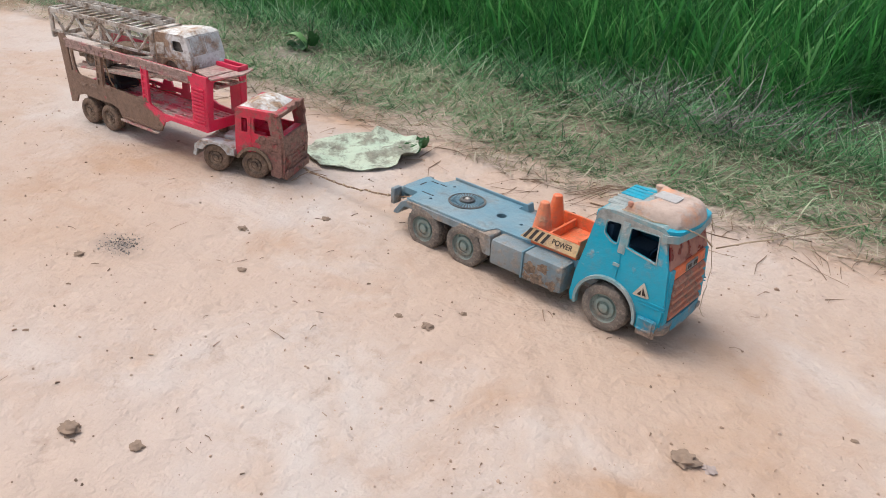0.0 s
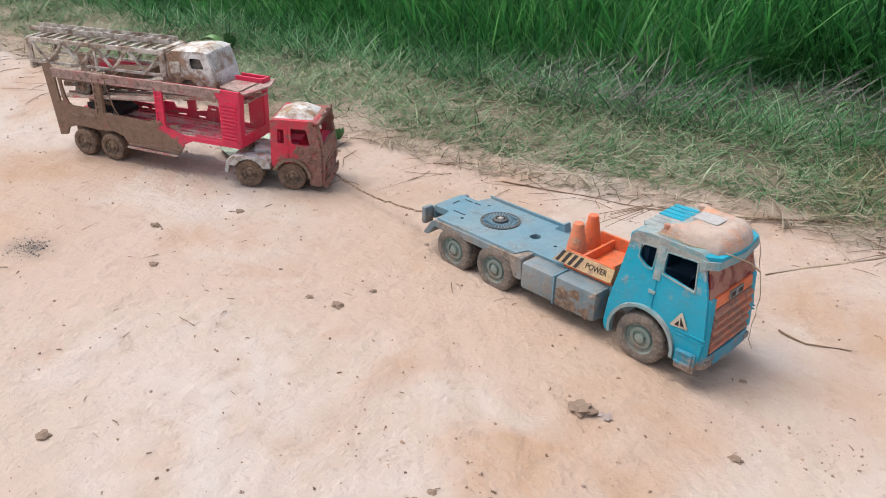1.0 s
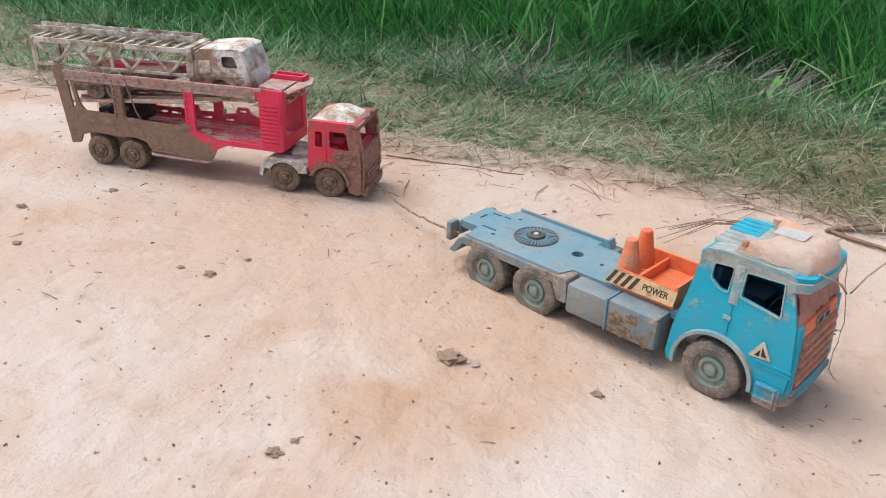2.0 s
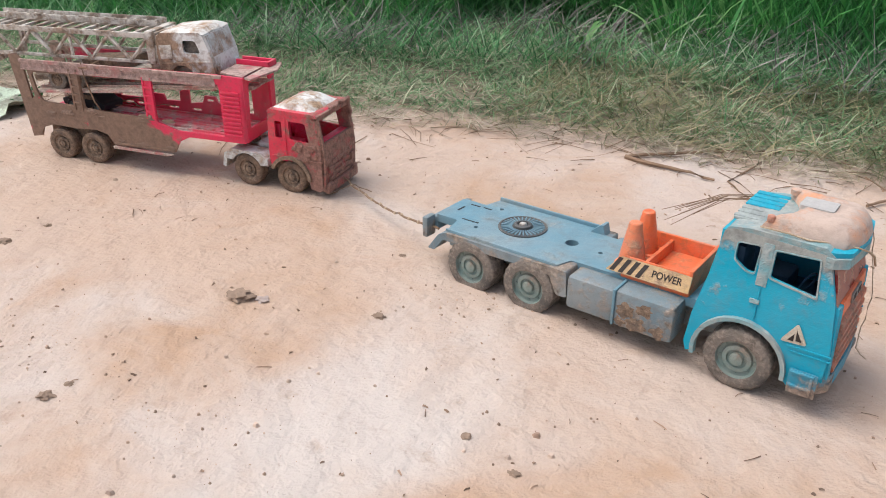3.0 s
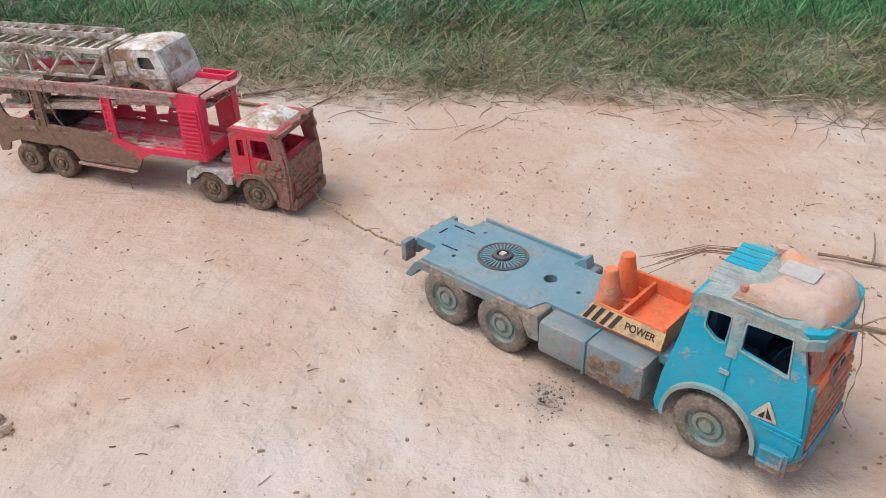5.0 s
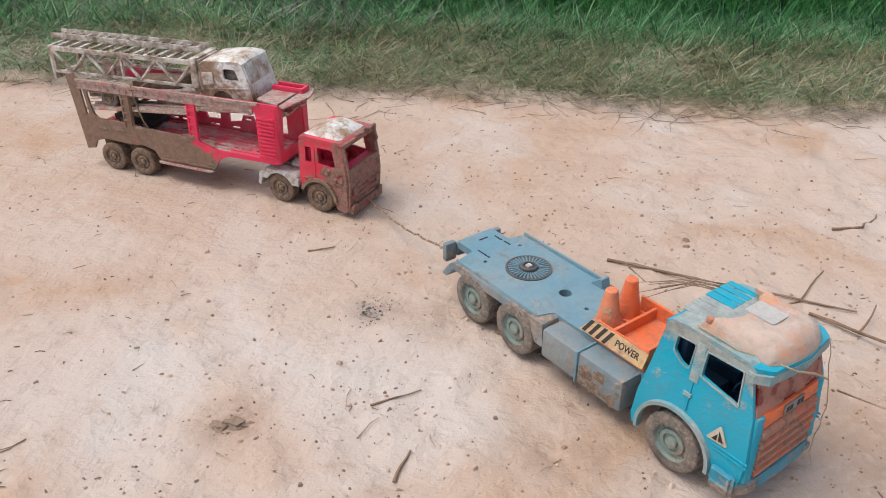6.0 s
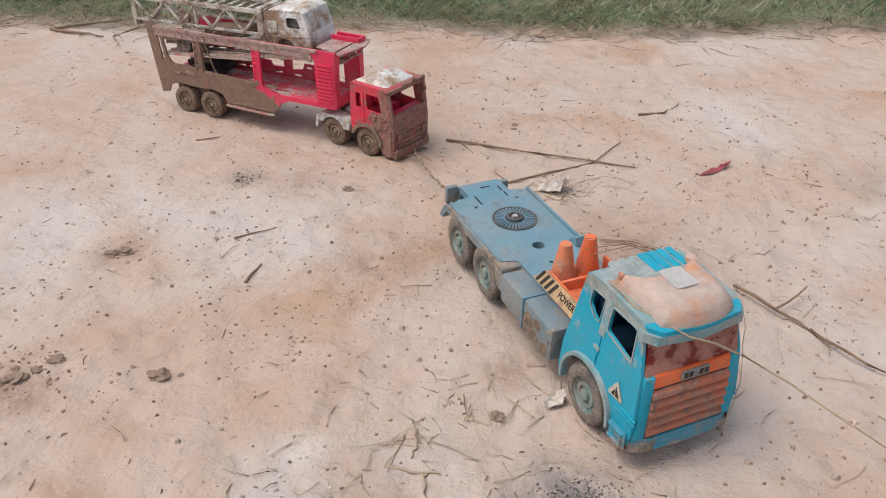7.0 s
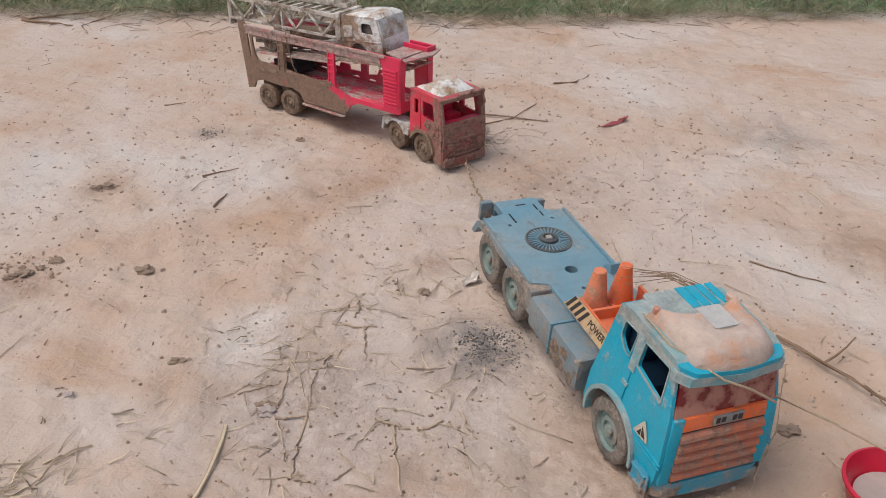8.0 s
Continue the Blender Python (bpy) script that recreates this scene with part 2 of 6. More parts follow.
RAIL_MUD = muddy("mud_streaked_rail", (0.46, 0.13, 0.14), 0.70, (0.45, 0.31, 0.27), dust=0.7, scale=30, mud_rough=0.7)
WHITE_MUD = muddy("white_plastic_mud_stained", (0.80, 0.81, 0.80), 0.46, (0.33, 0.22, 0.15), dust=0.4, scale=26, along=((-1, 0, -0.3), -0.030, 0.030))
WHITE_ROOF = muddy("white_roof_plastic", (0.74, 0.73, 0.70), 0.45, (0.42, 0.28, 0.18), dust=0.4, scale=26)
LADDER_MAT = muddy("off_white_ladder_plastic", (0.66, 0.62, 0.56), 0.50, (0.32, 0.24, 0.18), dust=0.45, grime_amount=0.6)
DUSTY_DECK = muddy("dusty_red_deck", (0.80, 0.07, 0.14), 0.47, (0.62, 0.46, 0.42), dust=0.5, scale=28, grime_amount=0.1, mottle=0.6)
GREY_CHASSIS = muddy("pale_grey_chassis", (0.62, 0.64, 0.63), 0.50, (0.40, 0.30, 0.23), dust=0.4)
BLACK_MARK = plain("black_print", (0.03, 0.022, 0.018), 0.7, 90, 0.3, 0.0)
STICKER = muddy("pale_sticker", (0.62, 0.55, 0.44), 0.22, (0.4, 0.3, 0.2), dust=0.3, scale=80)
SILVER = plain("silver_foil_sticker", (0.46, 0.44, 0.42), 0.35, 140, 0.35, 0.6)
TWINE = plain("jute_twine", (0.42, 0.32, 0.22), 0.9, 300, 0.4, 0.6)
STEM = plain("dry_brown_stem", (0.24, 0.155, 0.10), 0.9, 120, 0.45, 0.6)
STRAW = plain("dry_straw", (0.44, 0.35, 0.24), 0.85, 120, 0.3, 0.3, per_island=0.6)
STONE = plain("brown_clod", (0.26, 0.185, 0.135), 0.95, 90, 0.4, 0.9)
PEBBLE = plain("dark_pebble", (0.25, 0.17, 0.125), 0.95, 90, 0.4, 0.5, per_island=0.7)
TURNED = plain("turned_brown_soil", (0.34, 0.24, 0.178), 0.95, 90, 0.4, 0.6, per_island=0.6)
CRUST = plain("whitish_clay_crust", (0.56, 0.50, 0.45), 0.95, 90, 0.25, 0.5, per_island=0.35)
CRUMB = plain("clay_crumb", (0.47, 0.36, 0.29), 0.95, 90, 0.3, 0.5, per_island=0.35)
ASH = plain("grey_ash", (0.16, 0.145, 0.135), 0.95, 150, 0.6, 0.6, per_island=0.9)
RED_RAG = plain("faded_red_scrap", (0.36, 0.09, 0.10), 0.7, 90, 0.35, 0.5)
LEAF_PALE = muddy("pale_underside_leaf", (0.46, 0.58, 0.44), 0.44, (0.22, 0.22, 0.17), gloss=0.6, dust=0.35, scale=20.0, grime_amount=0.85)
LEAF_GREEN = plain("fresh_green_leaf", (0.035, 0.125, 0.035), 0.45, 30, 0.3, 0.4)
RED_ROUND = plain("crimson_plastic", (0.50, 0.01, 0.035), 0.35, 30, 0.15, 0.1)
GREY_INSIDE = plain("dusty_grey_lining", (0.38, 0.31, 0.28), 0.9, 60, 0.2, 0.3)
LEAF_BRIGHT = plain("pale_green_blade", (0.11, 0.25, 0.07), 0.5, 30, 0.3, 0.3)
TALL_GREEN = foliage("lush_green_blades", [(0.0, (0.008, 0.050, 0.018)), (0.3, (0.034, 0.180, 0.045)), (0.72, (0.082, 0.355, 0.085)), (1.0, (0.26, 0.52, 0.19))], 0.42)
MID_GREEN = foliage("mixed_green_blades", [(0.0, (0.010, 0.050, 0.022)), (0.4, (0.058, 0.230, 0.078)), (0.78, (0.20, 0.46, 0.20)), (1.0, (0.60, 0.70, 0.52))], 0.38)
SHORT_GREEN = foliage("dusty_verge_blades", [(0.0, (0.02, 0.07, 0.025)), (0.35, (0.10, 0.26, 0.095)), (0.70, (0.25, 0.39, 0.20)), (1.0, (0.60, 0.62, 0.45))], 0.3)
OLIVE = foliage("olive_withered_blades", [(0.0, (0.06, 0.07, 0.03)), (0.45, (0.20, 0.21, 0.10)), (0.8, (0.36, 0.32, 0.18)), (1.0, (0.58, 0.50, 0.34))], 0.25, 0.7)
GREY_STEMS = foliage("dead_grey_stems", [(0.0, (0.05, 0.046, 0.042)), (0.55, (0.16, 0.148, 0.132)), (1.0, (0.40, 0.38, 0.35))], 0.08, 0.85)
DEAD_BLADES = foliage("dead_grey_straw", [(0.0, (0.14, 0.115, 0.08)), (0.5, (0.33, 0.285, 0.205)), (1.0, (0.60, 0.54, 0.42))], 0.15, 0.8)

# red wind screen: dusty, half clear plastic
WINDSCREEN, _nt, _p = shader("red_dusty_windscreen")
_co = object_coord(_nt)
_f = ramp(_nt, noise_node(_nt, _co, 45.0, 4.0, 0.6), [(0.42, 0.0), (0.56, 1.0)])
_nt.links.new(mix(_nt, _f, (0.16, 0.006, 0.008), (0.42, 0.20, 0.15)), _p.inputs["Base Color"])
_nt.links.new(mix(_nt, _f, (0.15,) * 3, (0.8,) * 3), _p.inputs["Roughness"])

# ---- mesh helpers ----
def empty(name, label, category, group="", kind=""):
    return tagged(new(name), label, category, group, kind)


def part(name, bm, material, parent, label="", at=None, smooth=True):
    """Links a bmesh as one mesh object under a thing or part."""
    bmesh.ops.recalc_face_normals(bm, faces=bm.faces)
    me = bpy.data.meshes.new(name)
    bm.to_mesh(me)
    bm.free()
    if smooth:
        me.shade_smooth()
        me.set_sharp_from_angle(angle=radians(35))
    me.materials.append(material)
    ob = new(name, me)
    if parent is not None:
        ob.parent = parent
    if at is not None:
        ob.matrix_basis = at
    if label:
        ob["label"] = label
    return ob


def box(bm, x0, x1, y0, y1, z0, z1, bev=0.0, m=None):
    made = bmesh.ops.create_cube(bm, size=1.0)["verts"]
    for v in made:
        v.co = Vector((x0 + (v.co.x + 0.5) * (x1 - x0), y0 + (v.co.y + 0.5) * (y1 - y0), z0 + (v.co.z + 0.5) * (z1 - z0)))
    if bev:
        edges = list({e for v in made for e in v.link_edges})
        made = bmesh.ops.bevel(bm, geom=edges, offset=bev, segments=2, affect="EDGES", profile=0.6)["verts"]
    if m is not None:
        bmesh.ops.transform(bm, matrix=m, verts=made)
    return bm


def arc(cx, cz, r, a0, a1, n):
    return [(cx + r * math.cos(radians(a0 + (a1 - a0) * k / n)), cz + r * math.sin(radians(a0 + (a1 - a0) * k / n))) for k in range(n + 1)]


def rounded(pts, r, n=3):
    """A polygon with its corners rounded."""
    out = []
    for k, p in enumerate(pts):
        p, a, b = Vector(p), Vector(pts[k - 1]), Vector(pts[(k + 1) % len(pts)])
        da, db = a - p, b - p
        q = min(r, da.length * 0.45, db.length * 0.45)
        s, e = p + da.normalized() * q, p + db.normalized() * q
        for i in range(n + 1):
            u = i / n
            out.append(tuple((1 - u) ** 2 * s + 2 * u * (1 - u) * p + u * u * e))
    return out


def slab(bm, outer, lo, hi, holes=(), plane="xz"):
    """A plate: an outline with holes in a plane, with thickness across it."""
    def place(u, v, w):
        return {"xz": (u, w, v), "xy": (u, v, w), "yz": (w, u, v)}[plane]
    edges, old = [], set(bm.faces)
    for loop in (outer, *holes):
        vs = [bm.verts.new(place(u, v, lo)) for u, v in loop]
        edges += [bm.edges.new((vs[k - 1], vs[k])) for k in range(len(vs))]
    bmesh.ops.triangle_fill(bm, use_beauty=True, use_dissolve=False, edges=edges)
    faces = [f for f in bm.faces if f not in old]
    ext = bmesh.ops.extrude_face_region(bm, geom=faces)["geom"]
    shift = Vector(place(0, 0, hi)) - Vector(place(0, 0, lo))
    bmesh.ops.translate(bm, vec=shift, verts=[g for g in ext if isinstance(g, bmesh.types.BMVert)])
    return bm


def lathe(bm, profile, n=28, m=None):
    """A turned form about the y axis from (radius, y) pairs, or (radius, y, lower radius, phase) for a ring of tread lugs."""
    rings = []
    for r, y, *tread in profile:
        if tread:
            radii = [r if (k + tread[1]) % 2 else tread[0] for k in range(n)]
            rings.append([bm.verts.new((q * math.cos(2 * math.pi * k / n), y, q * math.sin(2 * math.pi * k / n))) for k, q in enumerate(radii)])
            continue
        rings.append([bm.verts.new((r * math.cos(2 * math.pi * k / n), y, r * math.sin(2 * math.pi * k / n))) for k in range(n)] if r > 1e-6
                     else [bm.verts.new((0, y, 0))])
    for a, b in zip(rings, rings[1:]):
        for k in range(n):
            j = (k + 1) % n
            if len(a) == 1 and len(b) == 1:
                continue
            if len(a) == 1:
                bm.faces.new((a[0], b[k], b[j]))
            elif len(b) == 1:
                bm.faces.new((a[k], b[0], a[j]))
            else:
                bm.faces.new((a[k], b[k], b[j], a[j]))
    if m is not None:
        bmesh.ops.transform(bm, matrix=m, verts=[v for ring in rings for v in ring])
    return bm


def tube(bm, pts, r, n=6, taper=1.0):
    pts = [Vector(p) for p in pts]
    rings = []
    for k, p in enumerate(pts):
        d = (pts[min(k + 1, len(pts) - 1)] - pts[max(k - 1, 0)]).normalized()
        side = d.orthogonal().normalized()
        up = d.cross(side)
        q = r * (1 + (taper - 1) * k / max(1, len(pts) - 1))
        rings.append([bm.verts.new(p + q * (math.cos(2 * math.pi * i / n) * side + math.sin(2 * math.pi * i / n) * up)) for i in range(n)])
    for a, b in zip(rings, rings[1:]):
        # match the ring starts, so that the skin does not twist
        s = min(range(n), key=lambda i: (b[i].co - a[0].co).length)
        b[:] = b[s:] + b[:s]
        for i in range(n):
            bm.faces.new((a[i], a[(i + 1) % n], b[(i + 1) % n], b[i]))
    bm.faces.new(rings[0][::-1])
    bm.faces.new(rings[-1])
    return bm


def wavy(a, b, n, amp, seed):
    """Points from a to b that wander a little."""
    rng = random.Random(seed)
    a, b = Vector(a), Vector(b)
    return [a.lerp(b, k / n) + (Vector((rng.uniform(-1, 1), rng.uniform(-1, 1), rng.uniform(-1, 1) * 0.4)) * amp if 0 < k < n else Vector((0, 0, 0))) for k in range(n + 1)]


def lump(bm, centre, size, seed, squash=0.6, sub=2, rough=0.28):
    made = bmesh.ops.create_icosphere(bm, subdivisions=sub, radius=1.0)["verts"]
    for v in made:
        f = 1 + rough * noise.noise(v.co * 1.7 + Vector((seed * 3.1, seed * 1.7, 0))) + 0.4 * rough * noise.noise(v.co * 4.3 + Vector((seed, 0, 0)))
        v.co = Vector(centre) + Vector((v.co.x * size, v.co.y * size * 0.8, v.co.z * size * squash)) * f
    return bm


def text_mesh(words, size, depth=0.0004):
    cu = bpy.data.curves.new("lettering", "FONT")
    cu.body, cu.size, cu.extrude, cu.align_x, cu.align_y = words, size, depth, "CENTER", "CENTER"
    cu.offset = 0.010 * size
    tmp = new("lettering", cu)
    me = bpy.data.meshes.new_from_object(tmp.evaluated_get(bpy.context.evaluated_depsgraph_get()))
    bpy.data.objects.remove(tmp)
    return me

# ---- ground ----
def edge_y(x):
    """The line where the clay track gives way to the grass verge."""
    return 0.44 + 0.125 * x + 0.035 * math.sin(2.1 * x + 0.6) + 0.02 * math.sin(6.3 * x)


def height(x, y):
    """Gentle relief of the ground; the track itself is nearly level."""
    v = Vector((x, y, 0))
    z = 0.0022 * noise.noise(v * 5.0) + 0.0016 * noise.noise(v * 17.0) + 0.0009 * noise.noise(v * 43.0)
    # the far end of the track is trampled and crumbly
    k = min(1.0, max(0.0, (x - 0.8 - 0.5 * y) / 0.7))
    if k > 0:
        z += k * (0.0055 * noise.noise(v * 12.0 + Vector((7, 3, 0))) - 0.0050 * max(0.0, noise.noise(v * 21.0)) + 0.0030 * noise.noise(v * 34.0) + 0.0018 * noise.noise(v * 62.0))
    d = y - edge_y(x)
    if d > 0:
        z += 0.03 * min(1.0, d / 0.6) + 0.012 * noise.noise(v * 9.0) * min(1.0, d / 0.2)
    return z


def build_ground():
    def lines(lo, hi, step, far):
        mid = np.arange(lo, hi + step / 2, step)
        out, s = [], step
        while s < far:
            s *= 1.5
            out.append(s)
        tail = np.cumsum(out)
        return np.concatenate([(lo - tail)[::-1], mid, hi + tail])
    xs, ys = lines(-1.5, 2.5, 0.008, 500.0), lines(-1.35, 0.75, 0.008, 500.0)
    verts = [(x, y, height(x, y) if abs(x) < 40 and abs(y) < 40 else 0.02) for y in ys for x in xs]
    n = len(xs)
    faces = [(j * n + i, j * n + i + 1, (j + 1) * n + i + 1, (j + 1) * n + i) for j in range(len(ys) - 1) for i in range(n - 1)]
    me = bpy.data.meshes.new("ground")
    me.from_pydata(verts, [], faces)
    me.shade_smooth()
    me.materials.append(SOIL)
    tagged(new("ground", me), "pale trodden clay track with ochre stains and a grassy verge", "ground", kind="structure")


build_ground()


def blades(name, count, where, length, width, lean, material, label, seed, segs=3, droop=0.5, category="grass", lift=0.0, grow=None):
    """Many grass blades in one mesh: tapered, bent strips."""
    rng = np.random.default_rng(seed)
    x, y = where(rng, count)
    count = len(x)
    hgt = rng.uniform(length[0], length[1], count) * (0.75 + 0.5 * rng.random(count))
    if grow is not None:
        hgt = hgt * grow(x, y)
    wid = rng.uniform(width[0], width[1], count)
    az, turn = rng.uniform(0, 2 * np.pi, count), rng.uniform(0, np.pi, count)
    tilt = rng.uniform(lean[0], lean[1], count)
    bend = rng.uniform(0.2, 1.0, count) * droop
    z0 = np.array([height(a, b) for a, b in zip(x, y)]) + lift * rng.random(count)
    v = np.zeros((count, 2 * segs + 1, 3))
    px, pz = np.zeros(count), np.zeros(count)
    for k in range(segs + 1):
        u = k / segs
        if k:
            a = tilt + bend * u * 1.6
            px, pz = px + np.sin(a) * hgt / segs, pz + np.cos(a) * hgt / segs
        w = wid * (1 - u ** 1.5) * (0.75 + 0.5 * min(1, 3 * u)) / 2
        cx, cy = x + px * np.cos(az), y + px * np.sin(az)
        dx, dy = -np.sin(az + turn * 0.4) * w, np.cos(az + turn * 0.4) * w
        cz = np.maximum(z0 + pz, z0 * 0 + 0.001 + z0.clip(0))
        if k < segs:
            v[:, 2 * k] = np.stack([cx - dx, cy - dy, cz], -1)
            v[:, 2 * k + 1] = np.stack([cx + dx, cy + dy, cz], -1)
        else:
            v[:, 2 * k] = np.stack([cx, cy, cz], -1)
    base = (np.arange(count) * (2 * segs + 1))[:, None]
    quads = np.concatenate([base + [2 * k, 2 * k + 1, 2 * k + 3, 2 * k + 2] for k in range(segs - 1)], 0).reshape(-1, 4)
    tris = base + [2 * segs - 2, 2 * segs - 1, 2 * segs]
    loops = np.concatenate([quads.ravel(), tris.ravel()])
    sizes = np.concatenate([np.full(len(quads), 4), np.full(len(tris), 3)])
    me = bpy.data.meshes.new(name)
    me.vertices.add(v.shape[0] * v.shape[1])
    me.vertices.foreach_set("co", v.ravel())
    me.loops.add(len(loops))
    me.loops.foreach_set("vertex_index", loops.astype(np.int32))
    me.polygons.add(len(sizes))
    me.polygons.foreach_set("loop_start", np.concatenate([[0], np.cumsum(sizes)[:-1]]).astype(np.int32))
    me.polygons.foreach_set("loop_total", sizes.astype(np.int32))
    me.update(calc_edges=True)
    me.shade_smooth()
    me.materials.append(material)
    return tagged(new(name, me), label, category, kind="stuff")


def clump(rng, x, y, size, keep):
    """Thins places to clumps, by a soft noise."""
    f = np.array([noise.noise(Vector((a * size, b * size, 3.3))) for a, b in zip(x, y)])
    k = f * 0.5 + 0.5 + rng.uniform(-0.25, 0.25, len(x)) > 1 - keep
    return x[k], y[k]


def band(d0, d1, x0=-2.6, x1=3.6, size=0.0, keep=1.0, power=1.0):
    def where(rng, n):
        x = rng.uniform(x0, x1, n)
        d = d0 + (d1 - d0) * rng.random(n) ** power
        y = 0.44 + 0.125 * x + 0.035 * np.sin(2.1 * x + 0.6) + 0.02 * np.sin(6.3 * x) + d
        return clump(rng, x, y, size, keep) if size else (x, y)
    return where


def tall_line(x):
    return 0.47 + 0.15 / (1 + np.exp(-(x + 0.5) * 4))


def rise(x, y):
    """Blades stand lower at the edge of the tall stand."""
    d = y - 0.44 - 0.125 * x - tall_line(x)
    return 0.28 + 0.72 * np.clip((d + 0.10) / 0.45, 0, 1)


def hollow(x, y):
    """Keeps the shaded hollow in the grass free of blades."""
    return ((x - 0.17) / 0.27) ** 2 + ((y - 1.10) / 0.20) ** 2 > 1


def shaded(where):
    def kept(rng, n):
        x, y = where(rng, n)
        k = hollow(x, y) | (rng.random(len(x)) < 0.3)
        return x[k], y[k]
    return kept


def tall(x0, x1, far, power=1.0):
    def where(rng, n):
        x = rng.uniform(x0, x1, n)
        d = tall_line(x) + rng.normal(0, 0.05, n) + far * rng.random(n) ** power
        y = 0.44 + 0.125 * x + d
        k = hollow(x, y)
        return clump(rng, x[k], y[k], 6.0, 0.75)
    return where


blades("tall_grass", 150000, tall(-2.6, 3.8, 0.75), (0.18, 0.36), (0.0018, 0.0042), (0.0, 0.75), TALL_GREEN, "dense lush green tall grass behind the verge", 3, 4, 0.8, grow=rise)
blades("far_grass", 50000, tall(-3.6, 4.6, 2.6, 0.8), (0.30, 0.5), (0.006, 0.012), (0.0, 0.35), TALL_GREEN, "tall green grass further from the track", 4, 3, 0.6, grow=rise)
blades("middle_grass", 60000, shaded(band(0.34, 0.86, size=7.0, keep=0.68)), (0.05, 0.13), (0.0015, 0.0034), (0.15, 1.3), MID_GREEN, "knee-deep tangled green grass between verge and tall stand", 12, 4, 0.9)
blades("verge_grass", 105000, band(0.05, 0.62, size=8.0, keep=0.66), (0.020, 0.072), (0.0013, 0.0030), (0.3, 1.45), SHORT_GREEN, "short dusty green grass on the verge", 5, 3, 1.2)
blades("verge_edge_grass", 12000, band(-0.04, 0.22, size=9.0, keep=0.55), (0.015, 0.045), (0.0013, 0.0026), (0.6, 1.45), OLIVE, "thin patchy olive grass along the edge of the track", 6, 3, 0.7)
blades("dead_grass", 32000, band(-0.05, 0.52, power=1.15, size=5.0, keep=0.72), (0.02, 0.065), (0.0011, 0.0024), (1.15, 1.55), DEAD_BLADES, "matted dead grey straw on the verge", 7, 3, 0.15, lift=0.02)
blades("olive_grass", 26000, band(0.0, 0.42, 0.25, 2.9, size=6.0, keep=0.6), (0.025, 0.08), (0.0013, 0.0028), (0.6, 1.5), OLIVE, "withering olive-brown grass on the verge", 13, 3, 0.5, lift=0.015)
blades("dead_stems", 2600, band(0.32, 0.66, -0.5, 1.3, size=4.0, keep=0.55), (0.06, 0.16), (0.0020, 0.0036), (0.7, 1.5), GREY_STEMS, "tangle of long dead grey stems under the tall grass", 14, 4, 0.25, lift=0.05)

# ---- toy wheels ----
def wheel(parent, x, y, radius, width, tyre_mat, rim_mat, side, lugs=22, label="dusty toy wheel"):
    """A wheel whose outer face looks to -y (side=-1) or +y; its axle is its origin."""
    w = tagged(new("wheel"))
    w.parent = parent
    w.matrix_basis = pose(x, y, radius)
    w["label"] = label
    s = side
    bm = bmesh.new()
    R, h = radius, width
    low = R * 0.95
    lathe(bm, [(R * 0.60, s * 0.0), (R * 0.66, s * h * 0.02), (R * 0.88, 0.0), (R * 0.95, -s * h * 0.05), (R, -s * h * 0.10, low, 0), (R, -s * h * 0.45, low, 0), (low, -s * h * 0.475),
               (low, -s * h * 0.525), (R, -s * h * 0.55, low, 1), (R, -s * h * 0.90, low, 1), (R * 0.94, -s * h * 0.96), (R * 0.6, -s * h * 1.0), (R * 0.5, -s * h)], lugs * 2)
    part("tyre", bm, tyre_mat, w)
    bm = bmesh.new()
    lathe(bm, [(R * 0.64, -s * h * 0.02), (R * 0.60, -s * h * 0.03), (R * 0.57, -s * h * 0.16), (R * 0.45, -s * h * 0.20), (R * 0.42, -s * h * 0.10),
               (R * 0.30, -s * h * 0.08), (R * 0.28, -s * h * 0.16), (R * 0.20, -s * h * 0.16), (R * 0.18, -s * h * 0.02), (R * 0.06, s * h * 0.01), (0, s * h * 0.01)], 28)
    for k in range(8):
        m = pose(0, 0, 0, 0, 45 * k, 0)
        y0, y1 = sorted((-s * h * 0.14, -s * h * 0.22))
        lathe(bm, [(0, y0), (R * 0.035, y0), (R * 0.035, y1), (0, y1)], 6, m @ Matrix.Translation((R * 0.51, 0, 0)))
    part("rim", bm, rim_mat, w)
    return w


# ---- blue flatbed toy truck; near face y=0, far face y=0.136 ----
blue = empty("toy_truck", "dusty blue toy flatbed truck with orange tray and tan roof cap", "toy truck")
BW, CAB = 0.136, 0.885


def both(y0, y1):
    return ((y0, y1), (BW - y1, BW - y0))


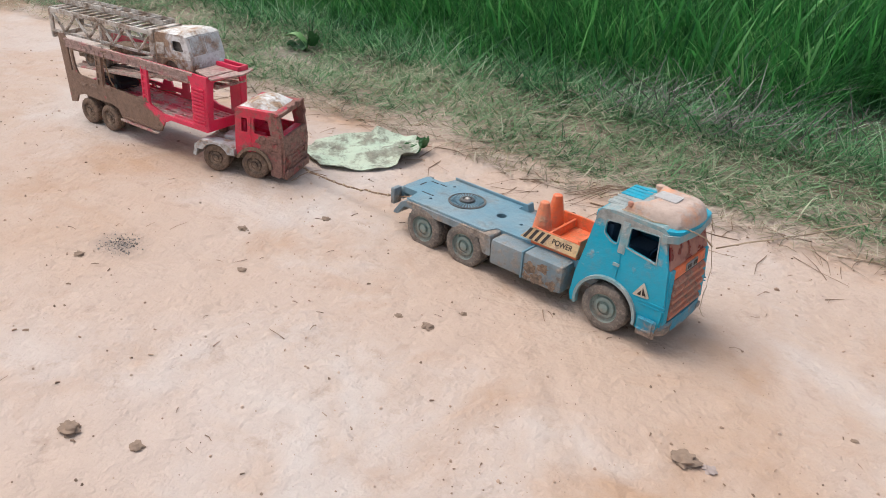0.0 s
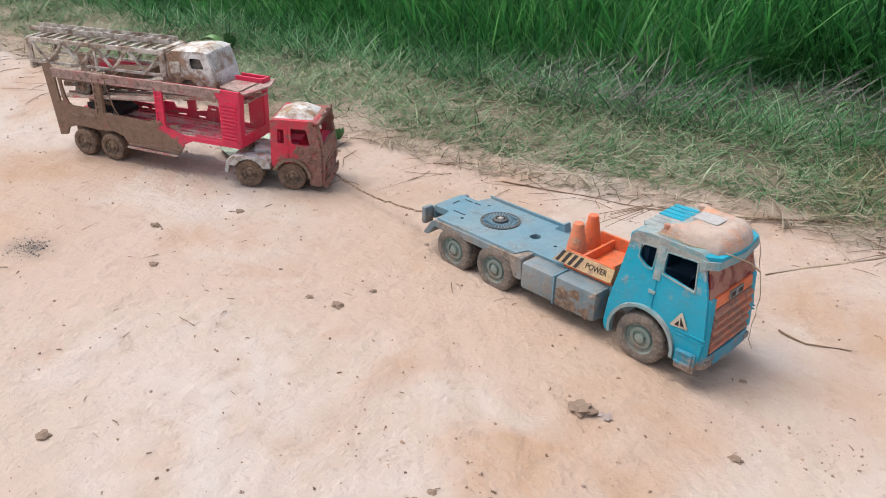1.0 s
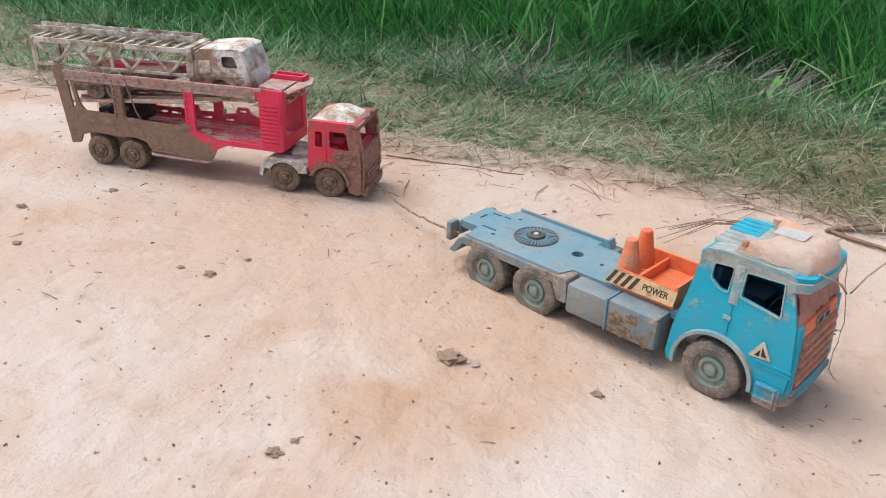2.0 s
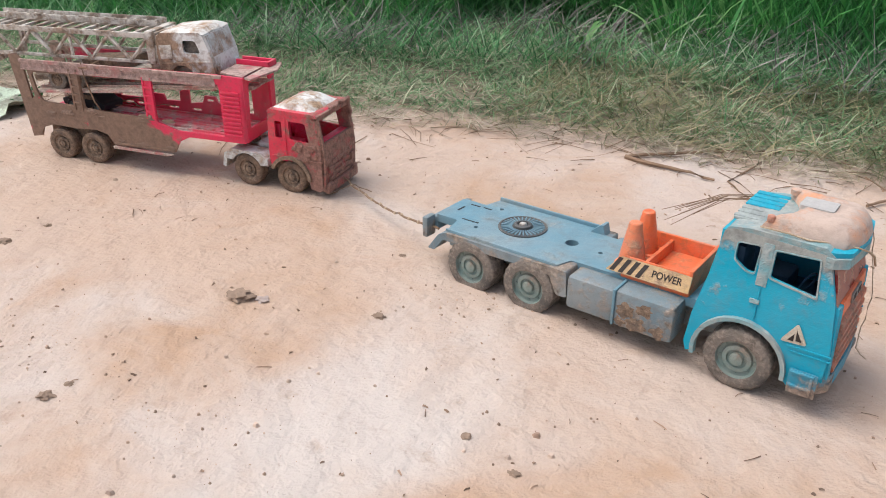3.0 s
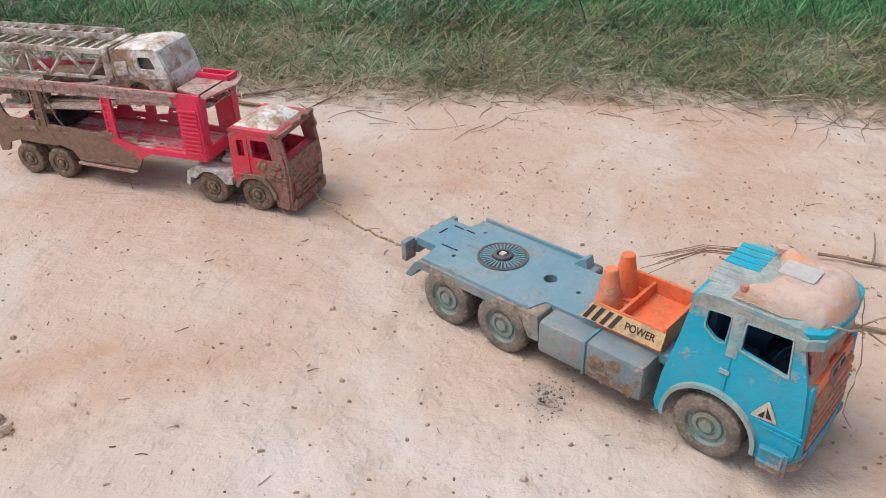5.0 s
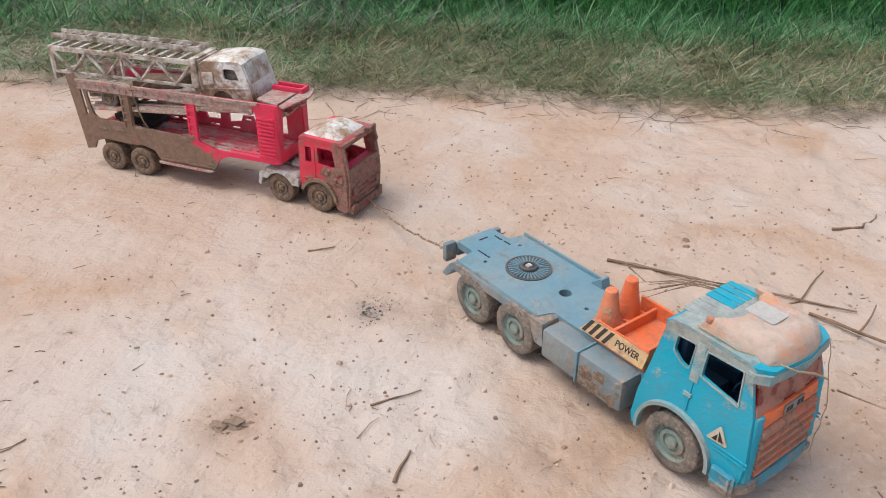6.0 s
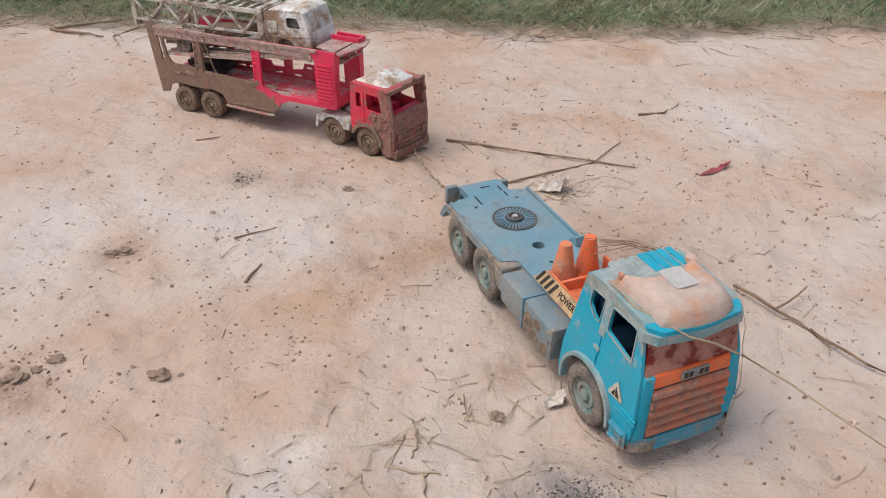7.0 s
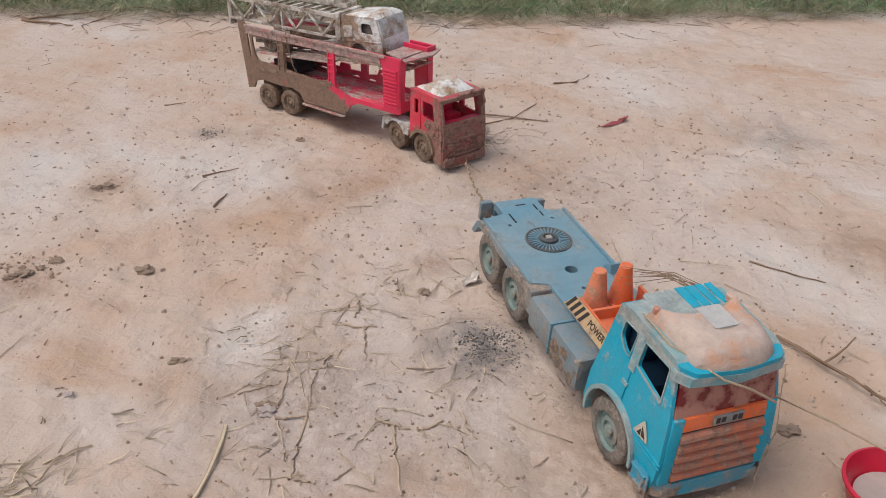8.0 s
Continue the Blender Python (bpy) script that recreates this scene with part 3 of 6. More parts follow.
def build_blue():
    bm = bmesh.new()
    box(bm, -0.372, 0.05, 0.044, 0.092, 0.026, 0.052, 0.002)
    for x in (-0.31, -0.232, 0.0):
        box(bm, x - 0.004, x + 0.004, 0.014, 0.108, 0.029, 0.037, 0.001)
    box(bm, -0.05, 0.02, 0.03, 0.106, 0.04, 0.066, 0.003)
    part("chassis", bm, TANK_GREY, blue)
    # bed
    bm = bmesh.new()
    outline = rounded([(-0.386, 0.036), (-0.386, 0.094), (-0.352, 0.094), (-0.346, 0.119), (-0.199, 0.119), (-0.193, 0.104), (-0.05, 0.104),
                       (-0.05, 0.026), (-0.194, 0.026), (-0.201, 0.005), (-0.347, 0.005), (-0.354, 0.036)], 0.003)
    holes = [arc(-0.2145, 0.064, 0.0078, 0, 330, 11), arc(-0.177, 0.061, 0.0028, 0, 315, 7), arc(-0.329, 0.094, 0.0028, 0, 315, 7), arc(-0.325, 0.033, 0.0028, 0, 315, 7)]
    slab(bm, outline, 0.058, 0.068, holes, "xy")
    box(bm, -0.349, -0.203, 0.0055, 0.0085, 0.067, 0.0695, 0.001)
    box(bm, -0.346, -0.201, 0.1155, 0.1187, 0.067, 0.0725, 0.001)
    bed = part("bed", bm, GREY_BLUE, blue)
    # thin black boxes paint the shade of slots; the bed is not cut
    for x0, y0, dx, dy in ((-0.372, 0.060, 0.0024, 0.014), (-0.368, 0.083, 0.014, 0.0022), (-0.350, 0.084, 0.012, 0.0022), (-0.352, 0.042, 0.018, 0.0022), (-0.333, 0.042, 0.004, 0.003)):
        bm = bmesh.new()
        box(bm, x0, x0 + dx, y0, y0 + dy, 0.0675, 0.0684, 0.0002)
        part("slot", bm, BLACK, bed, "black strip painting the shade of an opening in the bed")
    bm = bmesh.new()
    slab(bm, [(-0.215, 0.0660), (-0.200, 0.0790), (-0.197, 0.0790), (-0.194, 0.0660)], 0.104, 0.1175)
    part("corner_wedge", bm, GREY_BLUE, bed, "raised dark wedge at the bed corner")
    # ribbed turntable
    bm = bmesh.new()
    up = Matrix.Translation((-0.281, 0.066, 0.068)) @ pose(0, 0, 0, 90, 0, 0)
    lathe(bm, [(0.0290, 0.0), (0.0290, 0.0014), (0.0272, 0.0018), (0.0262, 0.0006), (0.0115, 0.0006), (0.0108, 0.0040), (0.0092, 0.0048), (0.0070, 0.0048), (0.0064, 0.002), (0, 0.002)], 36, up)
    # the disc's dark colour stands in for shade in the radial slots
    table = part("turntable", bm, DARK_DISC, blue, "ribbed turntable disc with a dark hub and painted shade between ribs")
    rib = part("rib", box(bmesh.new(), 0.0125, 0.0255, -0.00075, 0.00075, 0.0002, 0.0018), GREY_BLUE, table)
    for k in range(32):
        one = rib if k == 0 else new("rib", rib.data)
        one.parent, one.matrix_basis = table, Matrix.Translation((-0.281, 0.066, 0.068)) @ pose(0, 0, 0, 0, 0, 11.25 * k)
    bm = bmesh.new()
    box(bm, -0.2845, -0.2775, 0.0625, 0.0695, 0.0695, 0.0735, 0.001, None)
    part("square_peg", bm, GREY_CHASSIS, table, "pale square peg")
    # rear fenders
    for y0, y1 in ((0.001, 0.030), (0.093, 0.122)):
        bm = bmesh.new()
        out = [(-0.372, 0.040), (-0.362, 0.040), (-0.350, 0.0565), (-0.206, 0.0565), (-0.197, 0.036), (-0.184, 0.036), (-0.186, 0.0665), (-0.345, 0.0665), (-0.356, 0.062)]
        slab(bm, rounded(out, 0.0025), y0, y1)
        part("rear_fender", bm, TANK_GREY, blue)
    # tail bracket and flaps
    bm = bmesh.new()
    box(bm, -0.393, -0.384, 0.036, 0.094, 0.046, 0.064, 0.002)
    part("tail_bar", bm, GREY_BLUE, blue)
    for y, top in ((0.018, 0.068), (0.094, 0.062)):
        bm = bmesh.new()
        box(bm, -0.394, -0.386, y, y + 0.017, 0.042, top, 0.002)
        part("tail_light", bm, TANK_GREY, blue, "mud-covered tail light block")
    # side tanks
    for n, (y0, y1) in enumerate(((-0.002, 0.034), (0.087, 0.122))):
        bm = bmesh.new()
        box(bm, -0.183, -0.1285, y0, y1, 0.027, 0.0645, 0.005)
        part("fuel_tank", bm, TANK_GREY, blue, "dust-caked grey fuel tank")
        bm = box(bmesh.new(), -0.1275, -0.064, y0, y1, 0.0255, 0.0660, 0.005)
        tank = part("fuel_tank", bm, TANK_GREY, blue, "dust-caked grey fuel tank")
        bm = bmesh.new()
        box(bm, -0.1295, -0.1265, y0 - 0.0012, y1 + 0.0012, 0.0262, 0.0668, 0.001)
        part("strap", bm, GREY_BLUE, tank)
        bm = bmesh.new()
        for k, (x, z) in enumerate(((-0.102, 0.036), (-0.114, 0.047), (-0.095, 0.054), (-0.078, 0.034), (-0.120, 0.033))):
            lump(bm, (x, y0 if n == 0 else y1, z), 0.0095 - 0.001 * k, 4 + k, 0.8, 3, 1.1)
        bmesh.ops.scale(bm, vec=(1, 0.16, 1), verts=bm.verts, space=Matrix.Translation((0, -(y0 if n == 0 else y1), 0)))
        part("mud_cake", bm, MUD_RIM, tank, "brown clod of dried mud stuck to the tank")
    # orange tray with divider
    bm = bmesh.new()
    box(bm, -0.136, -0.062, 0.026, 0.106, 0.066, 0.0745, 0.001)
    for x0, x1, y0, y1, z1 in ((-0.066, -0.062, 0.030, 0.106, 0.094), (-0.136, -0.062, 0.102, 0.106, 0.092), (-0.136, -0.062, 0.0315, 0.0340, 0.0895), (-0.116, -0.112, 0.032, 0.104, 0.087)):
        box(bm, x0, x1, y0, y1, 0.068, z1, 0.001)
    tray = part("tray", bm, ORANGE, blue, "bright orange open tray")
    # near wall of the tray: slightly leaning panel, local x along the truck, local y up the panel
    lean = Matrix.Translation((0, 0.0225, 0.0730)) @ pose(0, 0, 0, 64, 0, 0)
    bm = bmesh.new()
    slab(bm, rounded([(-0.152, 0.0), (-0.062, 0.0), (-0.062, 0.0175), (-0.138, 0.0175)], 0.0015), -0.0022, 0.0, (), "xy")
    bmesh.ops.transform(bm, matrix=lean, verts=bm.verts)
    panel = part("lettered_panel", bm, PANEL_TAN, blue, "faded yellow side panel with black stripes")
    word = text_mesh("POWER", 0.0090)
    word.materials.append(BLACK_MARK)
    ob = new("lettering", word)
    ob.parent, ob.matrix_basis = panel, lean @ Matrix.Translation((-0.0865, 0.0088, 0.0001)) @ Matrix.Diagonal((1.02, 1.15, 1, 1))
    ob["label"] = "black capital lettering"
    for k in range(4):
        bm = bmesh.new()
        x = -0.1475 + 0.0095 * k
        slab(bm, [(x, 0.001), (x + 0.0048, 0.001), (x + 0.0118, 0.0160), (x + 0.0070, 0.0160)], 0.0, 0.0005, (), "xy")
        bmesh.ops.transform(bm, matrix=lean, verts=bm.verts)
        part("stripe", bm, BLACK_MARK, panel, "black slanted stripe")
    for x, y, top, mat in ((-0.136, 0.051, 0.1205, PALE_ORANGE), (-0.1355, 0.0815, 0.1225, ORANGE)):
        bm = bmesh.new()
        zb = 0.0725
        lathe(bm, [(0, 0.0), (0.0150, 0.0), (0.0145, 0.004), (0.0068, top - zb - 0.001), (0.0056, top - zb), (0.0, top - zb)], 20, Matrix.Translation((x, y, zb)) @ pose(0, 0, 0, 90, 0, 0))
        box(bm, x - 0.014, x + 0.014, y - 0.014, y + 0.014, zb, zb + 0.0055, 0.002)
        part("traffic_cone", bm, mat, blue, "small orange toy traffic cone")
    before = set(bpy.data.objects)
    build_blue_cab()
    # the cab is narrower than the bed
    for ob in set(bpy.data.objects) - before:
        for v in ob.data.vertices:
            v.co = cab_form(v.co)
    for x in (-0.31, -0.232, 0.0):
        for side, y in ((-1, 0.0), (1, BW * CAB if x == 0 else 0.123)):
            BLUE_WHEELS.append((wheel(blue, x, y, 0.033, 0.027, TYRE, RIM, side), x, y, 0.033))


BLUE_WHEELS = []


def cab_form(co):
    """The cab narrows towards its low roof, and its brow sets back at the corners."""
    x, y, z = co.x, co.y * CAB, co.z
    mid = BW * CAB / 2
    up = min(1.0, max(0.0, (z - 0.085) / 0.065))
    y = mid + 0.002 * up + (y - mid) * (1 - 0.105 * up)
    if x > 0.045:
        k = min(1.0, (x - 0.045) / 0.03)
        x -= k * up * (0.003 + 0.007 * min(1.0, abs(y - mid) / 0.055) ** 3)
    if z > 0.142:
        z = 0.142 + (z - 0.142) * 0.74
    return Vector((x, y, z))


def build_blue_cab():
    arch = arc(0.0, 0.033, 0.0415, 188, -4, 14)
    outline = [(-0.033, 0.160), (-0.040, 0.110), (-0.049, 0.068), (-0.053, 0.034), (-0.050, 0.024)] + arch + [(0.047, 0.024), (0.064, 0.0235), (0.072, 0.032), (0.0755, 0.045),
               (0.0770, 0.068), (0.0760, 0.112), (0.0665, 0.152), (0.060, 0.162), (-0.026, 0.166)]
    win_rear = rounded([(-0.019, 0.150), (0.001, 0.152), (0.000, 0.123), (-0.008, 0.124), (-0.019, 0.132)], 0.003)
    win_door = rounded([(0.0145, 0.151), (0.054, 0.1535), (0.0570, 0.1165), (0.0145, 0.1235)], 0.0025)
    for n, (y0, y1) in enumerate(both(0.003, 0.0065)):
        bm = bmesh.new()
        slab(bm, outline, y0, y1, [win_rear, win_door])
        yo = y0 - 0.0012 if n == 0 else y1 + 0.0012
        ya, yb = (yo, y0 + 0.001) if n == 0 else (y1 - 0.001, yo)
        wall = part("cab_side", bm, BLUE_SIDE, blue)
        for what, x0, x1, z0, z1 in (("door_seam", 0.0075, 0.0086, 0.080, 0.150), ("moulding", 0.0415, 0.079, 0.0645, 0.0665), ("moulding", 0.043, 0.079, 0.0600, 0.0615), ("door_handle", 0.001, 0.010, 0.0955, 0.0995)):
            part(what, box(bmesh.new(), x0, x1, ya, yb, z0, z1, 0.0004), VISOR_GREY if what == "door_handle" else BLUE_PLASTIC, wall)
        part("pillar", box(bmesh.new(), 0.0028, 0.0125, ya + 0.0004, yb, 0.113, 0.158, 0.0008), VISOR_GREY, wall, "dusty grey door pillar")
        bm = bmesh.new()
        for w, grow in ((win_door, 0.0022), (win_rear, 0.0014)):
            c = sum((Vector(p) for p in w), Vector((0, 0))) / len(w)
            ring = [tuple(Vector(p) + (Vector(p) - c).normalized() * grow) for p in w]
            slab(bm, ring, ya, yb, [w])
        part("window_frame", bm, VISOR_GREY, wall, "dusty grey window surround")
        bm = bmesh.new()
        out = arc(0.0, 0.033, 0.0452, 190, -5, 18)
        inn = arc(0.0, 0.033, 0.0412, -5, 190, 18)
        yc0, yc1 = (-0.0020, 0.006) if n == 0 else (BW - 0.006, BW + 0.0020)
        slab(bm, out + inn, yc0, yc1)
        part("wheel_arch", bm, VISOR_GREY, blue, "dusty pale wheel arch lip")
        bm = bmesh.new()
        ys = (-0.004, 0.004) if n == 0 else (BW - 0.004, BW + 0.004)
        for z in (0.028, 0.042):
            box(bm, 0.049, 0.070, ys[0], ys[1], z, z + 0.0022, 0.0005)
        box(bm, 0.067, 0.0695, ys[0], ys[1], 0.023, 0.044, 0.0005)
        box(bm, 0.048, 0.073, min(ys[0] + 0.003, ys[1]), max(ys[0] + 0.005, ys[1] - 0.003), 0.020, 0.045, 0.001)
        part("step", bm, BLUE_LOW, blue, "blue cab step")
        if n == 0:
            bm = bmesh.new()
            slab(bm, rounded([(0.034, 0.0685), (0.0575, 0.0700), (0.047, 0.0895)], 0.003), 0.0018, 0.0032)
            tri = part("warning_triangle", bm, STICKER, wall, "pale triangular warning sticker")
            bm = bmesh.new()
            for pts in ([(0.0405, 0.0715), (0.0455, 0.0715), (0.0455, 0.079)], [(0.0475, 0.0725), (0.0525, 0.0725), (0.0470, 0.083)]):
                slab(bm, pts, 0.0012, 0.0019)
            part("pictogram", bm, BLACK_MARK, tri, "dark pictogram bars")
    # floor, back wall, seats, dashboard
    bm = bmesh.new()
    slab(bm, [(0.0065, 0.060), (0.1295, 0.060), (0.1295, 0.160), (0.0065, 0.160)], -0.036, -0.032, [rounded([(0.03, 0.118), (0.106, 0.118), (0.106, 0.148), (0.03, 0.148)], 0.004)], "yz")
    part("cab_back", bm, BLUE_PLASTIC, blue)
    bm = bmesh.new()
    box(bm, -0.033, 0.07, 0.0065, 0.1295, 0.074, 0.080, 0.001)
    for y in (0.018, 0.076):
        box(bm, -0.022, 0.018, y, y + 0.042, 0.080, 0.098, 0.005)
        box(bm, -0.026, -0.014, y, y + 0.042, 0.096, 0.140, 0.005)
    box(bm, 0.050, 0.072, 0.0065, 0.1295, 0.080, 0.112, 0.004)
    lathe(bm, [(0.011, -0.001), (0.012, 0.0), (0.011, 0.001), (0.010, 0.0), (0.011, -0.001)], 18, Matrix.Translation((0.040, 0.040, 0.114)) @ pose(0, 0, 0, 20, 0, 70))
    part("cab_interior", bm, INTERIOR, blue, "dark moulded seats and dashboard")
    # roof shell and ribs
    bm = bmesh.new()
    slab(bm, rounded([(-0.034, 0.158), (-0.030, 0.167), (-0.010, 0.171), (0.058, 0.170), (0.070, 0.160), (0.068, 0.156)], 0.003), 0.0032, BW - 0.0032)
    roof = part("roof", bm, VISOR_GREY, blue, "dusty blue-grey roof")
    bm = bmesh.new()
    box(bm, -0.034, -0.004, 0.030, 0.124, 0.1655, 0.1700, 0.002)
    for k in range(3):
        box(bm, -0.0345, -0.003, 0.032 + 0.0135 * k, 0.040 + 0.0135 * k, 0.1690, 0.1712, 0.001)
    part("roof_ribs", bm, VISOR_GREY, roof, "dusty ribbed roof rear")
    bm = bmesh.new()
    for k in range(4):
        box(bm, -0.0345, -0.003, 0.0725 + 0.0135 * k, 0.0845 + 0.0125 * k, 0.1690, 0.1718, 0.001)
    part("roof_ribs", bm, BLUE_PLASTIC, roof, "bright blue ribbed roof rear")
    # swollen dusty cap
    bm = bmesh.new()
    nu, nv = 22, 22
    grid = []
    for i in range(nu + 1):
        row = []
        for j in range(nv + 1):
            u, v = i / nu, j / nv * 2 - 1
            rear = -0.006 + 0.020 * (1 - abs(v) ** 2.2)
            x = rear + (0.080 - rear) * u - 0.010 * abs(v) ** 3 * u
            y = 0.068 + v * (0.056 - 0.006 * u)
            fall = max(0.0, 1 - abs(v) ** 5) ** 0.5 * max(0.0, 1 - max(0.0, (u - 0.62) / 0.38) ** 2.6) ** 0.6 * min(1.0, 0.45 + 3.5 * u)
            dip = -0.0028 * math.exp(-((u - 0.45) / 0.25) ** 2 - (v / 0.38) ** 2)
            horn = 0.007 * math.exp(-((u - 0.06) / 0.10) ** 2 - ((abs(v) - 0.85) / 0.12) ** 2)
            z = 0.167 + 0.0265 * fall + dip + horn + 0.0008 * noise.noise(Vector((x, y, 0)) * 90)
            row.append(bm.verts.new((x, y, z)))
        grid.append(row)
    for i in range(nu):
        for j in range(nv):
            bm.faces.new((grid[i][j], grid[i + 1][j], grid[i + 1][j + 1], grid[i][j + 1]))
    rim = [v for row in (grid[0], [r[-1] for r in grid[1:]], grid[-1][-2::-1], [r[0] for r in grid[-2:0:-1]]) for v in row]
    low = [bm.verts.new((v.co.x, v.co.y, 0.160)) for v in rim]
    for k in range(len(rim)):
        j = (k + 1) % len(rim)
        bm.faces.new((rim[k], rim[j], low[j], low[k]))
    bm.faces.new(low)
    cap = part("roof_cap", bm, DUST_CAP, blue, "tan dust-caked swollen roof cap")
    bm = bmesh.new()
    slab(bm, rounded([(0.016, 0.054), (0.046, 0.054), (0.046, 0.084), (0.016, 0.084)], 0.003), 0.1885, 0.1935, (), "xy")
    part("sticker", bm, SILVER, cap, "creased silvery sticker")
    for y in (0.018, 0.116):
        bm = bmesh.new()
        q = 0.0036 if y < 0.05 else 0.0062
        lathe(bm, [(0, -0.004), (q, -0.004), (q, 0.0030), (q * 0.75, 0.0042), (0, 0.0042)], 14, Matrix.Translation((0.002, y, 0.1835)) @ pose(0, 0, 0, 90, 0, 0))
        part("beacon", bm, GRILLE_ORANGE if y < 0.05 else DUST_CAP, cap, "small round roof beacon")
    # visor
    bm = bmesh.new()
    outer = [(0.060, 0.000), (0.070, 0.000), (0.080, 0.010), (0.082, 0.068), (0.080, 0.126), (0.070, 0.136), (0.060, 0.136)]
    inner = [(0.060, 0.132), (0.068, 0.132), (0.076, 0.124), (0.078, 0.068), (0.076, 0.012), (0.068, 0.004), (0.060, 0.004)]
    slab(bm, outer + inner, 0.1480, 0.1605, (), "xy")
    part("sun_visor", bm, VISOR_GREY, blue, "dusty grey wrap-round sun visor")
    bm = bmesh.new()
    slab(bm, rounded([(0.045, 0.004), (0.068, 0.004), (0.079, 0.014), (0.081, 0.068), (0.079, 0.122), (0.068, 0.132), (0.045, 0.132)], 0.004), 0.156, 0.1665, (), "xy")
    part("visor_top", bm, BLUE_PLASTIC, blue, "bright blue brow over the windscreen")
    # windscreen
    bm = bmesh.new()
    slab(bm, [(0.0735, 0.112), (0.0765, 0.112), (0.0705, 0.152), (0.0675, 0.152)], 0.008, 0.128)
    part("windscreen", bm, WINDSCREEN, blue, "dusty dark red windscreen")
    # front panel, grille, bumper
    bm = bmesh.new()
    slab(bm, [(0.070, 0.036), (0.0755, 0.036), (0.0765, 0.070), (0.0760, 0.113), (0.0710, 0.113)], 0.0065, 0.1295)
    for y0, y1 in both(0.0065, 0.019):
        box(bm, 0.073, 0.0790, y0, y1, 0.040, 0.112, 0.0015)
    front = part("front_panel", bm, BLUE_PLASTIC, blue)
    bm = bmesh.new()
    box(bm, 0.073, 0.0782, 0.019, 0.117, 0.0985, 0.1125, 0.001)
    strip = part("badge_strip", bm, ORANGE, front, "faded orange strip over the grille")
    bm = bmesh.new()
    box(bm, 0.0772, 0.0790, 0.052, 0.088, 0.1005, 0.1105, 0.0008)
    plate = part("plate", bm, TANK_GREY, strip, "grey plate with unreadable dark bars")
    for k in range(5):
        bm = bmesh.new()
        box(bm, 0.0786, 0.0794, 0.055 + 0.0065 * k, 0.0595 + 0.0065 * k, 0.1030, 0.1085, 0.0)
        part("plate_bar", bm, BLACK_MARK, plate) if k != 2 else bm.free()
    bm = bmesh.new()
    box(bm, 0.0735, 0.0768, 0.019, 0.117, 0.041, 0.0985)
    grille = part("grille", bm, BLACK, front, "dark recessed grille")
    for k in range(5):
        bm = bmesh.new()
        z = 0.0425 + 0.0112 * k
        slab(bm, [(0.0763, z), (0.0806, z + 0.0012), (0.0806, z + 0.0055), (0.0763, z + 0.0088)], 0.0195, 0.1165)
        part("slat", bm, GRILLE_ORANGE, grille, "dusty orange grille slat")
    bm = bmesh.new()
    slab(bm, rounded([(0.058, 0.005), (0.073, 0.005), (0.080, 0.016), (0.082, 0.068), (0.080, 0.120), (0.073, 0.131), (0.058, 0.131)], 0.004), 0.0235, 0.0405, (), "xy")
    bump_part = part("bumper", bm, BLUE_LOW, blue, "blue front bumper splashed with mud")
    for y in (0.012, 0.112):
        part("fog_lamp", box(bmesh.new(), 0.0755, 0.0815, y, y + 0.014, 0.026, 0.034, 0.002), TANK_GREY, bump_part, "dust-covered lamp block")
    # strings and straw caught on the cab
    bm = bmesh.new()
    tube(bm, wavy((0.080, 0.130, 0.152), (0.084, 0.128, 0.085), 5, 0.001, 2) + wavy((0.085, 0.127, 0.080), (0.083, 0.124, 0.022), 5, 0.0015, 3), 0.0005, 5)
    tube(bm, [(0.083, 0.126, 0.022), (0.089, 0.118, 0.020), (0.096, 0.105, 0.024)], 0.0005, 5)
    part("loose_string", bm, TWINE, blue, "thin string hanging down the cab front")
    bm = bmesh.new()
    tube(bm, [(-0.004, 0.008, 0.1745), (0.020, 0.008, 0.1745), (0.037, 0.009, 0.172), (0.063, 0.024, 0.1695), (0.078, 0.031, 0.1675), (0.0850, 0.041, 0.1615), (0.0855, 0.080, 0.140), (0.0850, 0.119, 0.117)], 0.0012, 6)
    part("pull_string", bm, TWINE, blue, "brown string over the roof and windscreen")
    rng = random.Random(8)
    for k in range(9):
        a = Vector((-0.022 - 0.004 * rng.random(), 0.095 + 0.003 * k, 0.170))
        b = Vector((-0.085 - 0.030 * rng.random(), 0.060 + 0.045 * rng.random(), 0.122 + 0.022 * rng.random()))
        bm = tube(bmesh.new(), [a, a.lerp(b, 0.5) + Vector((0, 0, 0.010)), b], 0.0008, 4, 0.5)
        part("straw_strand", bm, STEM, blue, "dry palm strand caught behind the roof")


build_blue()

# ---- red toy tractor; near face y=0, far face y=0.092 ----
tractor = empty("toy_tractor_truck", "red toy tractor truck caked with brown mud", "toy truck")
RED_WHEELS = []
RW = 0.092


